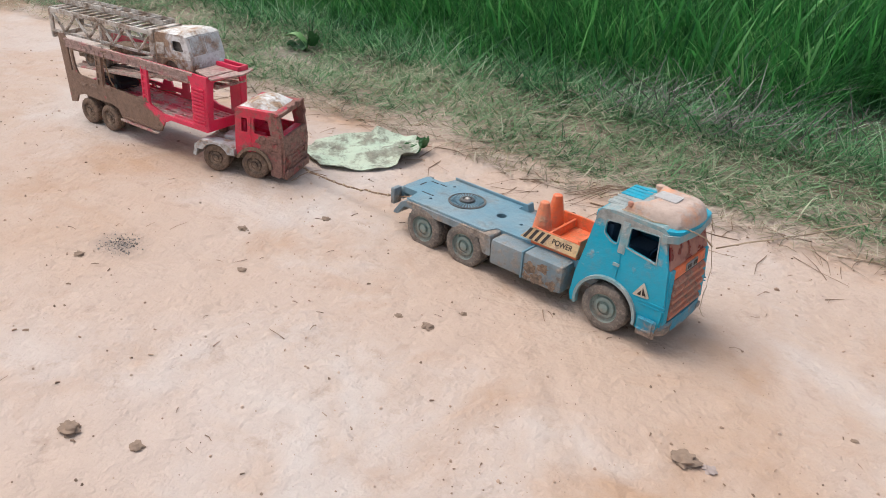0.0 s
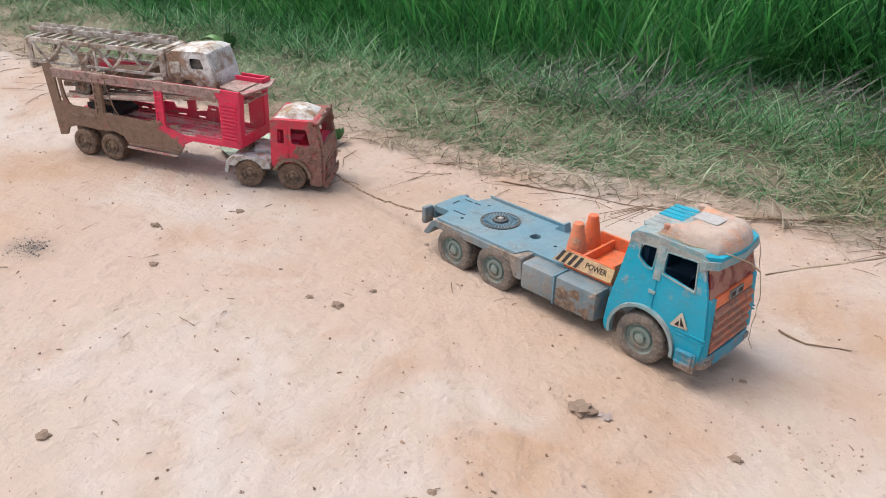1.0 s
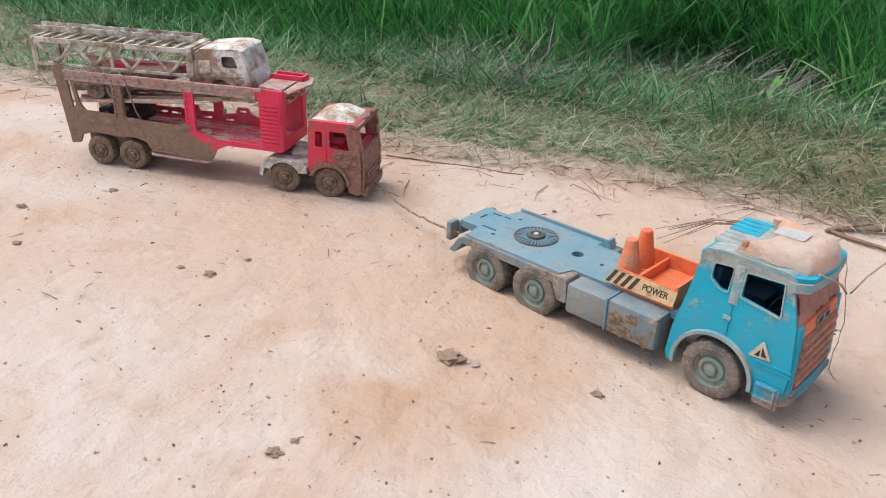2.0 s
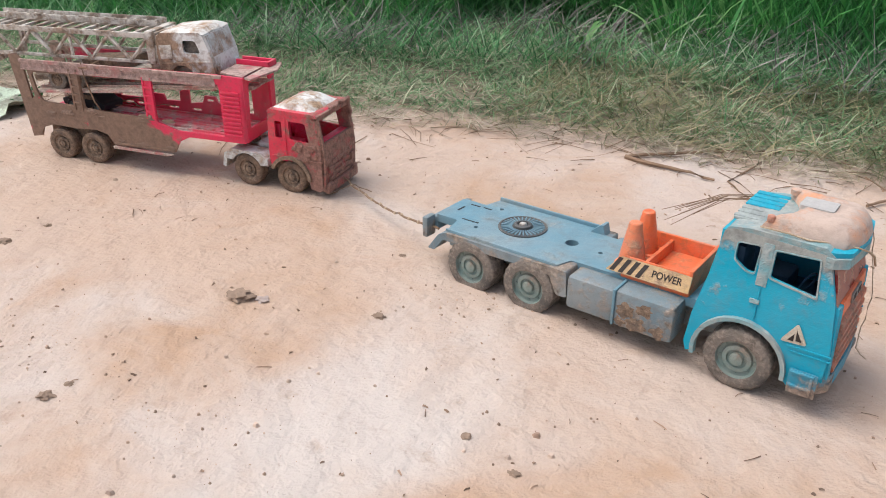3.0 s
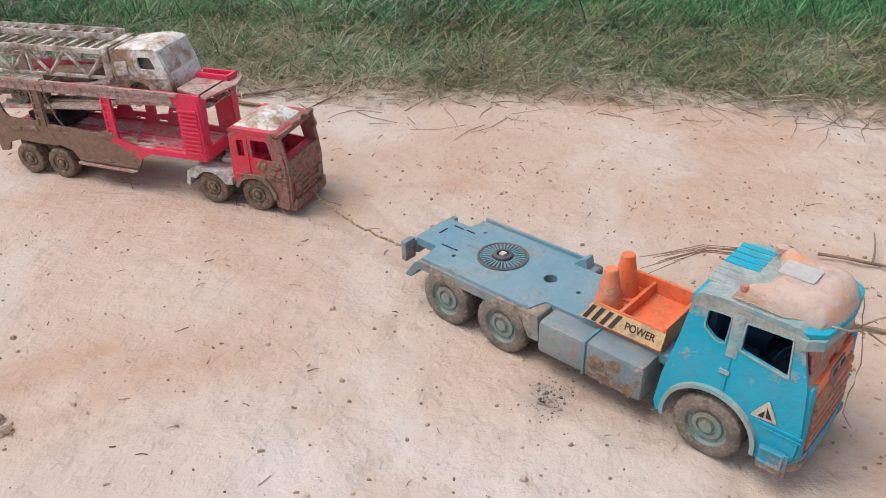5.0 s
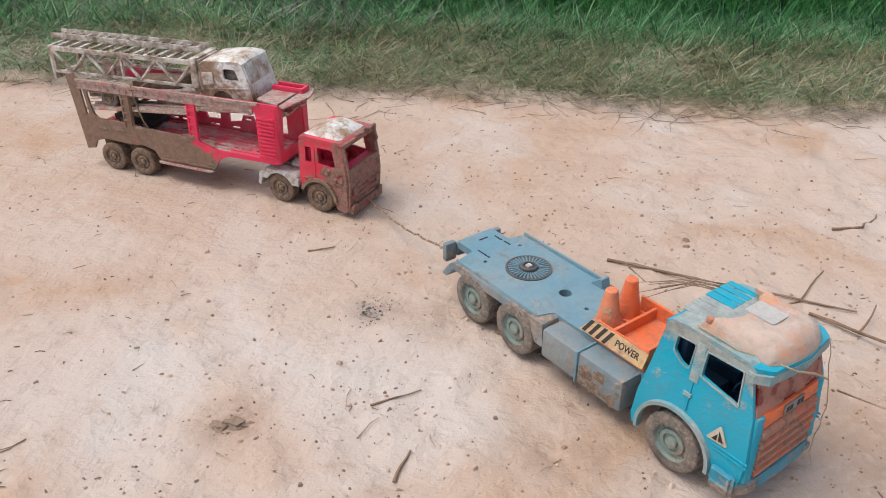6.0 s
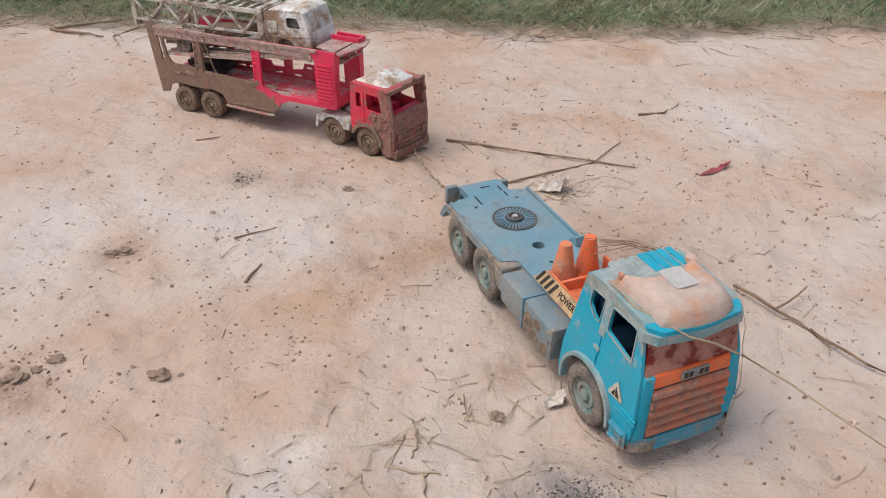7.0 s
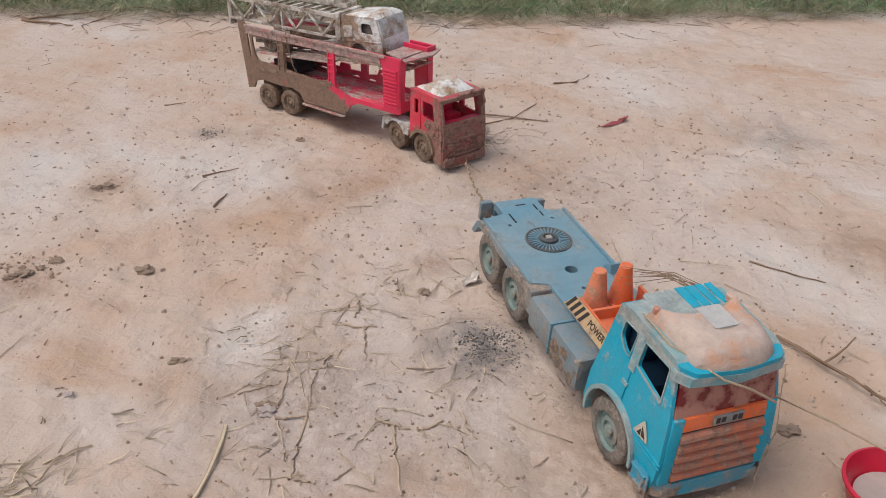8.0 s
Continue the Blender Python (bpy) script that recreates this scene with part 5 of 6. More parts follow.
    for s in (-1, 1):
        bm = bmesh.new()
        y = s * 0.032
        for z, h in ((zl, 0.0045), (zh - 0.0075, 0.0075)):
            box(bm, x0, x1, y - 0.0022, y + 0.0022, z, z + h, 0.0006)
        n = 8
        for k in range(n):
            a, b = x0 + (x1 - x0) * k / n, x0 + (x1 - x0) * (k + 1) / n
            za, zb = (zl + 0.003, zh - 0.006) if k % 2 else (zh - 0.006, zl + 0.003)
            tube(bm, [(a, y, za), (b, y, zb)], 0.0025, 6)
        for k in (0, 4, 8):
            a = x0 + (x1 - x0) * k / n
            box(bm, a - 0.0018, a + 0.0018, y - 0.0018, y + 0.0018, zl, zh, 0.0004)
        part("ladder_side", bm, LADDER_MAT, ladder_truck, "off-white trussed ladder side")
    for k in range(13):
        a = x0 + 0.004 + (x1 - x0 - 0.01) * k / 12
        part("rung", box(bmesh.new(), a - 0.0028, a + 0.0028, -0.031, 0.031, zh - 0.005, zh - 0.0015, 0.0006), LADDER_MAT, ladder_truck)
    bm = bmesh.new()
    for y in (0.004, 0.030):
        box(bm, x0 - 0.030, x1 - 0.005, y, y + 0.002, zh + 0.001, zh + 0.010, 0.0005)
    for k in range(16):
        a = x0 - 0.02 + (x1 - x0) * k / 15
        box(bm, a - 0.0018, a + 0.0018, 0.005, 0.031, zh + 0.003, zh + 0.006, 0.0003)
    part("upper_ladder", bm, LADDER_MAT, ladder_truck, "narrow sliding upper ladder")
    bm = bmesh.new()
    slab(bm, rounded([(-0.033, zl - 0.012), (0.033, zl - 0.012), (0.033, zh), (-0.033, zh)], 0.003), x0 - 0.008, x0 - 0.003, [rounded([(-0.027, zl - 0.004), (0.027, zl - 0.004), (0.027, zh - 0.010), (-0.027, zh - 0.010)], 0.003)], "yz")
    part("ladder_end_frame", bm, LADDER_MAT, ladder_truck, "off-white rear end frame")
    swing = Matrix.Translation((-0.046, 0, 0.060)) @ pose(0, 0, 0, 0, 5.0, 0) @ Matrix.Translation((0.046, 0, -0.060))
    for ob in set(bpy.data.objects) - before:
        ob.data.transform(swing)
    for x in (0.0, -0.188, -0.222):
        for s in (-1, 1):
            wheel(ladder_truck, x, s * 0.032, 0.016, 0.011, TYRE, MUD_RIM, s, 12, "small muddy wheel")


build_ladder_truck()

# ---- lines between the toys ----
def build_tow_rope():
    """Knotted twine, 0.262 m, along +x from its origin."""
    rope = empty("tow_rope", "thin knotted brown twine between the two toys", "twine")
    rng = random.Random(11)
    pts = [(0.262 * k / 26, 0.0016 * math.sin(k * 1.3) * (0 < k < 26), -0.012 * math.sin(math.pi * k / 26) + 0.0014 * rng.uniform(-1, 1)) for k in range(27)]
    part("twine", tube(bmesh.new(), pts, 0.0015, 6), STEM, rope)
    for k in range(3, 25, 2):
        bm = bmesh.new()
        lump(bm, pts[k], 0.0028, k, 0.9, 1, 0.4)
        part("knot", bm, TWINE, rope)
    bm = bmesh.new()
    tube(bm, wavy((0.03, 0, -0.004), (0.015, -0.03, -0.016), 4, 0.002, 4), 0.0008, 5)
    tube(bm, wavy((0.02, 0, -0.004), (0.05, 0.02, -0.014), 4, 0.002, 6), 0.0008, 5)
    part("frayed_end", bm, STEM, rope)
    return rope


def build_pull_line():
    line = empty("pull_line", "thin brown string pulled taut ahead of the truck", "string")
    pts = [(0.75 * k / 14, 0.002 * math.sin(1.7 * k), -0.006 * math.sin(math.pi * k / 14)) for k in range(15)]
    part("twine", tube(bmesh.new(), pts, 0.0011, 6), TWINE, line)
    return line


def build_branch():
    br = empty("dragged_branch", "thin dark twig with a side shoot dragged along", "twig")
    bm = bmesh.new()
    tube(bm, wavy((0, 0, 0), (0.34, 0, 0.002), 11, 0.004, 21), 0.0023, 7, 0.5)
    part("twig", bm, STEM, br)
    bm = bmesh.new()
    tube(bm, wavy((0.062, 0.001, 0.001), (0.062, 0.058, 0.012), 3, 0.002, 22), 0.0017, 6, 0.5)
    part("side_shoot", bm, STEM, br)
    bm = bmesh.new()
    tube(bm, wavy((0.11, 0.0, 0.001), (0.15, -0.020, 0.004), 3, 0.002, 23), 0.0012, 5, 0.5)
    part("side_shoot", bm, STEM, br)
    return br


tow_rope, pull_line, branch = build_tow_rope(), build_pull_line(), build_branch()


# ---- litter on the track ----
def clod(x, y, size, seed, label, material=STONE, squash=0.40):
    bm = bmesh.new()
    lump(bm, (0, 0, size * squash * 0.6), size * 0.82, seed, squash, 3, 0.75)
    ob = part("clod", bm, material, None, "", pose(x, y, height(x, y) - 0.001))
    return tagged(ob, label, "clod", "clods on the track")


clod(0.194, -0.148, 0.016, 1, "jagged grey-brown clod of dried earth on the track")
clod(1.422, -0.944, 0.011, 3, "grey-white lump of dried clay on the track", GREY_INSIDE)
clod(1.212, -0.931, 0.007, 4, "small pale pebble on the clay", GREY_INSIDE)
clod(0.218, -0.140, 0.009, 2, "small pale lump of dried earth beside a clod", GREY_INSIDE)
for k, (x, y, s) in enumerate(((-0.197, -0.168, 0.0065), (-0.145, -0.100, 0.0065), (-0.155, -0.160, 0.009), (-0.522, -0.167, 0.009), (-0.467, -0.050, 0.008), (-0.276, -0.562, 0.014), (-0.209, -0.529, 0.0085),
                               (-0.423, -0.243, 0.007), (-0.600, -0.381, 0.009), (0.352, -0.117, 0.008), (0.134, -0.369, 0.009), (0.141, -0.347, 0.005), (0.512, -0.26, 0.006), (1.206, -0.682, 0.013),
                               (1.086, -0.671, 0.011), (1.060, -0.706, 0.012), (1.045, -0.715, 0.009), (1.073, -0.690, 0.007), (1.050, -0.690, 0.006), (1.068, -0.448, 0.013), (1.052, -0.455, 0.010), (1.329, -0.236, 0.009), (1.581, 0.039, 0.007), (0.566, -0.287, 0.006),
                               (0.635, -0.353, 0.011), (0.655, -0.365, 0.009), (1.953, -0.946, 0.013), (1.572, -0.708, 0.009), (1.419, -0.937, 0.011), (1.307, -0.870, 0.009), (0.314, 0.02, 0.005), (1.58, 0.02, 0.006))):
    clod(x, y, s, 10 + k, "small brown clod of earth on the track")


def scatter(name, n, x0, x1, y0, y1, size, material, label, seed, category, avoid=True):
    rng = random.Random(seed)
    verts, faces = [], []
    for _ in range(n):
        x, y = rng.uniform(x0, x1), rng.uniform(y0, y1)
        if not avoid:
            x, y = rng.gauss((x0 + x1) / 2, (x1 - x0) / 4.2), rng.gauss((y0 + y1) / 2, (y1 - y0) / 4.2)
        elif noise.noise(Vector((x * 4.5, y * 4.5, seed))) + 0.5 * noise.noise(Vector((x * 14, y * 14, seed))) < rng.uniform(-0.6, 0.35):
            continue
        s = size * rng.choice((0.35, 0.5, 0.5, 0.7, 0.7, 1.0, 1.5)) * rng.uniform(0.7, 1.2)
        if y > edge_y(x) + 0.1:
            continue
        z, a, b = height(x, y), rng.uniform(0, 6.3), len(verts)
        for k in range(5):
            r = s * rng.uniform(0.7, 1.2)
            verts.append((x + r * math.cos(a + k * 1.257), y + r * 0.75 * math.sin(a + k * 1.257), z - 0.001))
        for k in range(4):
            r = s * rng.uniform(0.35, 0.6)
            verts.append((x + r * math.cos(a + k * 1.57), y + r * math.sin(a + k * 1.57), z + s * rng.uniform(0.5, 0.9)))
        faces += [(b + 5, b + 6, b + 7, b + 8), (b, b + 1, b + 6, b + 5), (b + 1, b + 2, b + 6), (b + 2, b + 3, b + 7, b + 6), (b + 3, b + 4, b + 8, b + 7), (b + 4, b, b + 5, b + 8)]
    me = bpy.data.meshes.new(name)
    me.from_pydata(verts, [], faces)
    me.materials.append(material)
    return tagged(new(name, me), label, category, kind="stuff")


scatter("grit", 4200, -1.6, 1.3, -1.1, 0.75, 0.0015, PEBBLE, "dark grit strewn over the clay track", 31, "grit")
scatter("grit", 1900, 0.9, 2.4, -1.25, 0.5, 0.0015, PEBBLE, "dense dark grit on the rougher end of the track", 32, "grit")
scatter("pebbles", 110, -1.6, 2.6, -1.2, 0.7, 0.0030, PEBBLE, "small brown pebbles on the track", 33, "pebbles")
scatter("clay_crumbs", 900, 0.9, 2.3, -1.25, 0.15, 0.0032, CRUMB, "pale crumbs of broken clay on the trampled end", 37, "clay crumbs")
scatter("clay_crumbs", 500, -1.5, 1.0, -0.9, 0.6, 0.0030, CRUMB, "scattered pale crumbs of clay", 38, "clay crumbs")
scatter("broken_soil", 3800, 0.95, 2.35, -1.25, 0.35, 0.0021, TURNED, "brown crumbs of soil trodden loose", 90, "soil")
scatter("broken_soil", 1500, -1.3, 1.0, -0.9, 0.45, 0.0015, TURNED, "fine brown crumbs of soil on the clay", 91, "soil")
scatter("ash", 1000, 1.600, 1.700, -0.865, -0.780, 0.0013, ASH, "grey ash and charred flakes on the ground", 34, "ash", False)
scatter("ash", 170, 1.140, 1.185, -0.255, -0.185, 0.0017, ASH, "small patch of dark charred flakes", 35, "ash", False)
scatter("ash", 420, -0.625, -0.560, -0.350, -0.300, 0.0013, ASH, "grey smudge of ash on the clay", 36, "ash", False)


# dug-up brown soil and pale crust in small heaps
for k, (x, y, dx, dy, n, s) in enumerate(((1.065, -0.695, 0.075, 0.05, 130, 0.0040), (1.060, -0.450, 0.05, 0.03, 60, 0.0032), (1.30, -0.62, 0.10, 0.07, 70, 0.0026), (1.42, -0.50, 0.13, 0.08, 90, 0.0026), (1.22, -0.38, 0.08, 0.06, 60, 0.0026),
                                            (1.72, -0.42, 0.16, 0.12, 150, 0.0030), (1.95, -0.15, 0.20, 0.12, 110, 0.0032), (1.55, -0.95, 0.12, 0.08, 110, 0.0028), (1.85, -0.75, 0.12, 0.10, 90, 0.0028), (1.50, 0.25, 0.30, 0.12, 110, 0.0034),
                                            (0.635, -0.360, 0.05, 0.03, 50, 0.0030), (0.30, -0.35, 0.10, 0.06, 50, 0.0024), (0.05, -0.30, 0.12, 0.06, 50, 0.0024), (0.42, -0.05, 0.10, 0.05, 60, 0.0024))):
    scatter("broken_soil", int(n * 1.1), x - dx, x + dx, y - dy, y + dy, s * 0.66, TURNED, "loose brown crumbs of turned-up soil", 60 + k, "soil", False)
scatter("clay_crust", 60, 1.33, 1.43, -0.86, -0.74, 0.0022, CRUST, "flaking whitish clay crust", 80, "clay crust", False)


def straw_field(name, spots, label, seed, material):
    """Dry stalks lying about given places: (x, y, spread, count, longest)."""
    rng = random.Random(seed)
    bm = bmesh.new()
    for x, y, spread, count, longest in spots:
        for _ in range(count):
            a = Vector((x + rng.gauss(0, spread), y + rng.gauss(0, spread), 0))
            t, ln = rng.uniform(0, 6.3), longest * rng.uniform(0.3, 1.0)
            b = a + Vector((math.cos(t), math.sin(t), 0)) * ln
            mid = a.lerp(b, 0.5) + Vector((rng.uniform(-1, 1), rng.uniform(-1, 1), 0)) * ln * 0.12
            tube(bm, [(p.x, p.y, height(p.x, p.y) + 0.0012 + lift) for p, lift in ((a, 0.0), (mid, 0.003 * rng.random()), (b, 0.001))], rng.uniform(0.0004, 0.0010), 3, 0.5)
    return tagged(part(name, bm, material, None), label, "straw", kind="stuff")


straw_field("straw", [(1.219, -1.043, 0.018, 40, 0.04), (1.643, -0.203, 0.02, 24, 0.05), (1.46, -0.93, 0.10, 70, 0.04), (1.60, -0.90, 0.09, 44, 0.035), (1.40, -1.0, 0.10, 34, 0.04), (1.65, -0.70, 0.06, 30, 0.035), (1.488, -0.749, 0.012, 14, 0.06), (1.44, -0.87, 0.012, 14, 0.08), (1.66, -0.20, 0.03, 26, 0.06), (1.55, -0.68, 0.03, 16, 0.05), (1.2, -0.55, 0.25, 26, 0.05),
                      (1.9, -0.55, 0.2, 30, 0.08), (1.95, -0.95, 0.15, 30, 0.08)], "pale dry stalks lying on the track", 41, STRAW)
straw_field("verge_straw", [(x, edge_y(x) - 0.03, 0.05, 14, 0.10) for x in np.arange(-1.6, 2.6, 0.14)], "brown dry stalks along the grass edge", 42, STEM)
straw_field("scattered_straw", [(random.Random(k).uniform(-1.2, 2.4), random.Random(k + 99).uniform(-0.9, 0.35), 0.02, 2, 0.03) for k in range(30)], "single brown stalks strewn on the clay", 43, STEM)


def chaff(name, n, x0, x1, y0, y1, label, seed, material):
    """Tiny bits of stalk, bark and leaf strewn about, each a bent sliver."""
    rng = random.Random(seed)
    bm = bmesh.new()
    for _ in range(n):
        x, y = rng.uniform(x0, x1), rng.uniform(y0, y1)
        if y > edge_y(x) + 0.05 or noise.noise(Vector((x * 3.5, y * 3.5, seed))) < rng.uniform(-0.7, 0.3):
            continue
        t, ln = rng.uniform(0, 6.3), rng.choice((0.003, 0.004, 0.004, 0.005, 0.007, 0.010, 0.015)) * rng.uniform(0.7, 1.3)
        d = Vector((math.cos(t), math.sin(t), 0)) * ln / 2
        c = Vector((x, y, 0)) + Vector((rng.uniform(-1, 1), rng.uniform(-1, 1), 0)) * ln * 0.12
        pts = [(p.x, p.y, height(p.x, p.y) + up) for p, up in ((Vector((x, y, 0)) - d, 0.0005), (c, 0.0012), (Vector((x, y, 0)) + d, 0.0006))]
        tube(bm, pts, rng.uniform(0.0006, 0.0012) * (1.5 if ln < 0.007 else 0.7), 3, 0.6)
    return tagged(part(name, bm, material, None), label, "chaff", kind="stuff")


CHAFF = plain("brown_chaff", (0.25, 0.165, 0.115), 0.9, 120, 0.4, 0.4, per_island=0.8)
MUDDY_STALK = plain("clay_coated_stalk", (0.43, 0.325, 0.24), 0.95, 90, 0.35, 0.7)
chaff("chaff", 1000, -1.6, 0.9, -0.9, 0.7, "dark bits of stalk and bark strewn over the clay", 45, CHAFF)
chaff("chaff", 1100, 0.7, 2.8, -1.2, 0.7, "dark bits of stalk and bark on the rough clay", 46, CHAFF)
chaff("pale_chaff", 380, 1.2, 2.3, -1.15, 0.1, "clay-coated bits of straw trodden into the track", 47, MUDDY_STALK)


def stick(pts, r, label, seed, material=STEM, taper=0.5):
    bm = bmesh.new()
    full = []
    for k, (a, b) in enumerate(zip(pts, pts[1:])):
        w = wavy((*a, height(*a) + r), (*b, height(*b) + r), 4, r * 1.2, seed + k)
        full += w if not full else w[1:]
    tube(bm, full, r, 6, taper)
    return tagged(part("stick", bm, material, None), label, "stick", "sticks on the track")


stick([(1.464, -0.037), (1.62, -0.084), (1.778, -0.123)], 0.0026, "long straight brown stalk lying on the track", 1)
stick([(1.494, -0.050), (1.574, -0.189)], 0.0014, "thin stalk lying on the track", 3)
stick([(1.574, -0.189), (1.66, -0.14), (1.711, -0.107), (1.763, -0.019)], 0.0018, "thin curved vine stem on the track", 5)
stick([(1.81, 0.117), (1.86, 0.135), (1.892, 0.177)], 0.0026, "short bent brown twig on the track", 7)
stick([(0.497, 0.470), (0.57, 0.455), (0.641, 0.432)], 0.0040, "dry brown palm stalk at the grass edge", 9)
stick([(0.50, 0.475), (0.62, 0.55), (0.765, 0.616), (0.837, 0.589)], 0.0030, "long dry palm rib at the grass edge", 11)
stick([(0.725, 0.608), (0.66, 0.44), (0.70, 0.38)], 0.0018, "thin dry stalk at the grass edge", 14)
stick([(-0.22, 0.334), (-0.12, 0.36), (0.02, 0.40)], 0.0015, "thin brown stalk on the clay", 16)
stick([(1.247, -0.50), (1.255, -0.455)], 0.0020, "short dark twig on the clay", 18)
stick([(1.20, -0.395), (1.25, -0.36)], 0.0014, "short dark twig on the clay", 19)
stick([(1.386, -0.968), (1.383, -1.06), (1.37, -1.14)], 0.0026, "pale dry reed lying on the clay", 20, STRAW)
stick([(-0.808, 0.595), (-0.70, 0.57), (-0.594, 0.555)], 0.0026, "pale yellow reed lying on the verge", 22, STRAW)
stick([(-0.60, 0.60), (-0.45, 0.68)], 0.0022, "pale yellow reed lying on the verge", 24, STRAW)
stick([(1.04, -0.09), (1.075, -0.07)], 0.0015, "short brown twig on the clay", 26)
stick([(0.314, 0.161), (0.35, 0.15), (0.40, 0.17)], 0.0015, "short brown twig on the clay", 28)


for k, (xa, ya, xb, yb) in enumerate(((1.432, -0.876, 1.432, -0.940), (1.463, -0.945, 1.464, -1.031), (1.459, -0.922, 1.470, -0.963), (1.492, -0.737, 1.492, -0.781), (1.504, -0.798, 1.513, -0.856),
                                      (1.413, -0.835, 1.421, -0.865), (1.553, -0.958, 1.568, -1.051), (1.504, -0.999, 1.541, -1.040), (1.560, -0.865, 1.603, -0.862), (1.534, -0.950, 1.570, -0.961),
                                      (1.621, -0.967, 1.633, -1.025), (1.622, -0.936, 1.637, -0.972), (1.433, -0.956, 1.464, -0.951), (1.475, -1.030, 1.434, -1.037), (1.577, -0.963, 1.603, -0.950),
                                      (1.474, -0.847, 1.468, -0.866), (1.386, -0.920, 1.426, -0.901), (1.461, -1.036, 1.487, -1.041), (1.436, -0.959, 1.452, -1.010), (1.503, -1.034, 1.521, -1.017), (1.468, -0.791, 1.521, -0.797))):
    stick([(xa, ya), (0.5 * (xa + xb) + 0.003 * math.sin(5 * k), 0.5 * (ya + yb) + 0.002 * math.cos(3 * k)), (xb, yb)], 0.0014 + 0.0004 * math.sin(2.3 * k), "short dry stalk coated with clay, trodden into the track", 100 + 3 * k, MUDDY_STALK, 0.6)
stick([(2.012, -0.610), (2.052, -0.633), (2.10, -0.655)], 0.0016, "thin dark twig on the clay", 180)


def crumpled(name, x, y, w, d, material, label, category, seed, lift, turn, tip=None):
    """A thin crumpled scrap or leaf lying on the ground, with thickness."""
    bm = bmesh.new()
    n = 16
    top = []
    for i in range(n + 1):
        row = []
        for j in range(n + 1):
            u, v = 2 * i / n - 1, 2 * j / n - 1
            k = 1 / max(1e-6, max(abs(u), abs(v))) * math.hypot(u, v) if (u or v) else 1
            px, py = u / max(k, 1) * w, v / max(k, 1) * d
            edge = max(abs(u), abs(v))
            px *= 1 + 0.12 * noise.noise(Vector((u * 2, v * 2, seed)))
            z = lift * (0.5 + 0.6 * noise.noise(Vector((px, py, seed * 0.1)) * (0.6 / max(w, d) * 4)) + (0.9 * edge ** 4 if u > 0.4 else 0.0)) + 0.1 * lift * math.sin(14 * v + 4 * u)
            row.append(bm.verts.new((px, py, max(0.0012, z))))
        top.append(row)
    for i in range(n):
        for j in range(n):
            bm.faces.new((top[i][j], top[i + 1][j], top[i + 1][j + 1], top[i][j + 1]))
    ext = bmesh.ops.extrude_face_region(bm, geom=list(bm.faces))["geom"]
    bmesh.ops.translate(bm, vec=(0, 0, -0.0009), verts=[g for g in ext if isinstance(g, bmesh.types.BMVert)])
    ob = part(name, bm, material, None, "", pose(x, y, height(x, y), 0, 0, turn))
    return tagged(ob, label, category)


crumpled("fallen_leaf", -0.624, 0.184, 0.108, 0.084, LEAF_PALE, "large pale green leaf lying face down, soil-stained", "leaf", 2.0, 0.016, 62)
crumpled("fallen_leaf", -0.574, 0.262, 0.034, 0.020, LEAF_GREEN, "curled dark green leaf end on the clay", "leaf", 4.0, 0.022, 60)
crumpled("red_scrap", 1.905, -0.112, 0.036, 0.0055, RED_RAG, "faded red plastic scrap on the clay", "scrap", 6.0, 0.006, 38)
crumpled("pale_scrap", 1.643, -0.203, 0.024, 0.014, CRUST, "pale knotted tuft of roots on the clay", "roots", 9.0, 0.016, 10)
crumpled("pale_scrap", 1.631, -0.685, 0.013, 0.008, CRUST, "torn scrap of pale paper on the clay", "scrap", 10.0, 0.008, 30)
crumpled("pale_scrap", 0.627, 1.19, 0.05, 0.03, GREY_INSIDE, "crumpled pale plastic scrap in the grass", "scrap", 8.0, 0.03, 20)


def leaf_plant(x, y, stalks, label, seed, material=LEAF_GREEN, wide=1.0, long=1.0):
    """A weed with broad arching leaves."""
    plant = empty("weed", label, "plant")
    plant.matrix_basis = pose(x, y, height(x, y))
    rng = random.Random(seed)
    for k in range(stalks):
        az, ln, wd = rng.uniform(0, 6.3), rng.uniform(0.12, 0.24) * long, rng.uniform(0.006, 0.012) * wide
        bm = bmesh.new()
        rows, px, pz = [], 0.0, 0.0
        for i in range(9):
            u = i / 8
            a = 0.25 + 1.9 * u * rng.uniform(0.7, 1.0)
            px, pz = px + math.sin(a) * ln / 8, max(0.004, pz + math.cos(a) * ln / 8)
            w = wd * math.sin(math.pi * (0.1 + 0.88 * u)) + 0.0006
            c = Vector((px * math.cos(az), px * math.sin(az), pz))
            s = Vector((-math.sin(az), math.cos(az), 0)) * w
            rows.append((bm.verts.new(c - s + Vector((0, 0, w * 0.5))), bm.verts.new(c), bm.verts.new(c + s + Vector((0, 0, w * 0.5)))))
        for a, b in zip(rows, rows[1:]):
            bm.faces.new((a[0], a[1], b[1], b[0]))
            bm.faces.new((a[1], a[2], b[2], b[1]))
        part("leaf", bm, material, plant)
    return plant


crumpled("fallen_leaf", -1.200, 0.530, 0.042, 0.024, LEAF_GREEN, "dark green broad leaf lying on the verge", "leaf", 5.0, 0.034, 35)
leaf_plant(-1.180, 0.530, 1, "young weed with one pale folded leaf", 58, LEAF_BRIGHT, 1.6, 0.55)
leaf_plant(0.30, 0.95, 6, "weed with long arching green blades", 53, LEAF_BRIGHT, 0.36, 0.75)
leaf_plant(0.44, 1.05, 5, "weed with long arching green blades", 54, LEAF_BRIGHT, 0.40, 0.8)
leaf_plant(1.15, 1.25, 6, "leafy weed in the dark grass", 55, LEAF_GREEN, 1.5, 0.8)


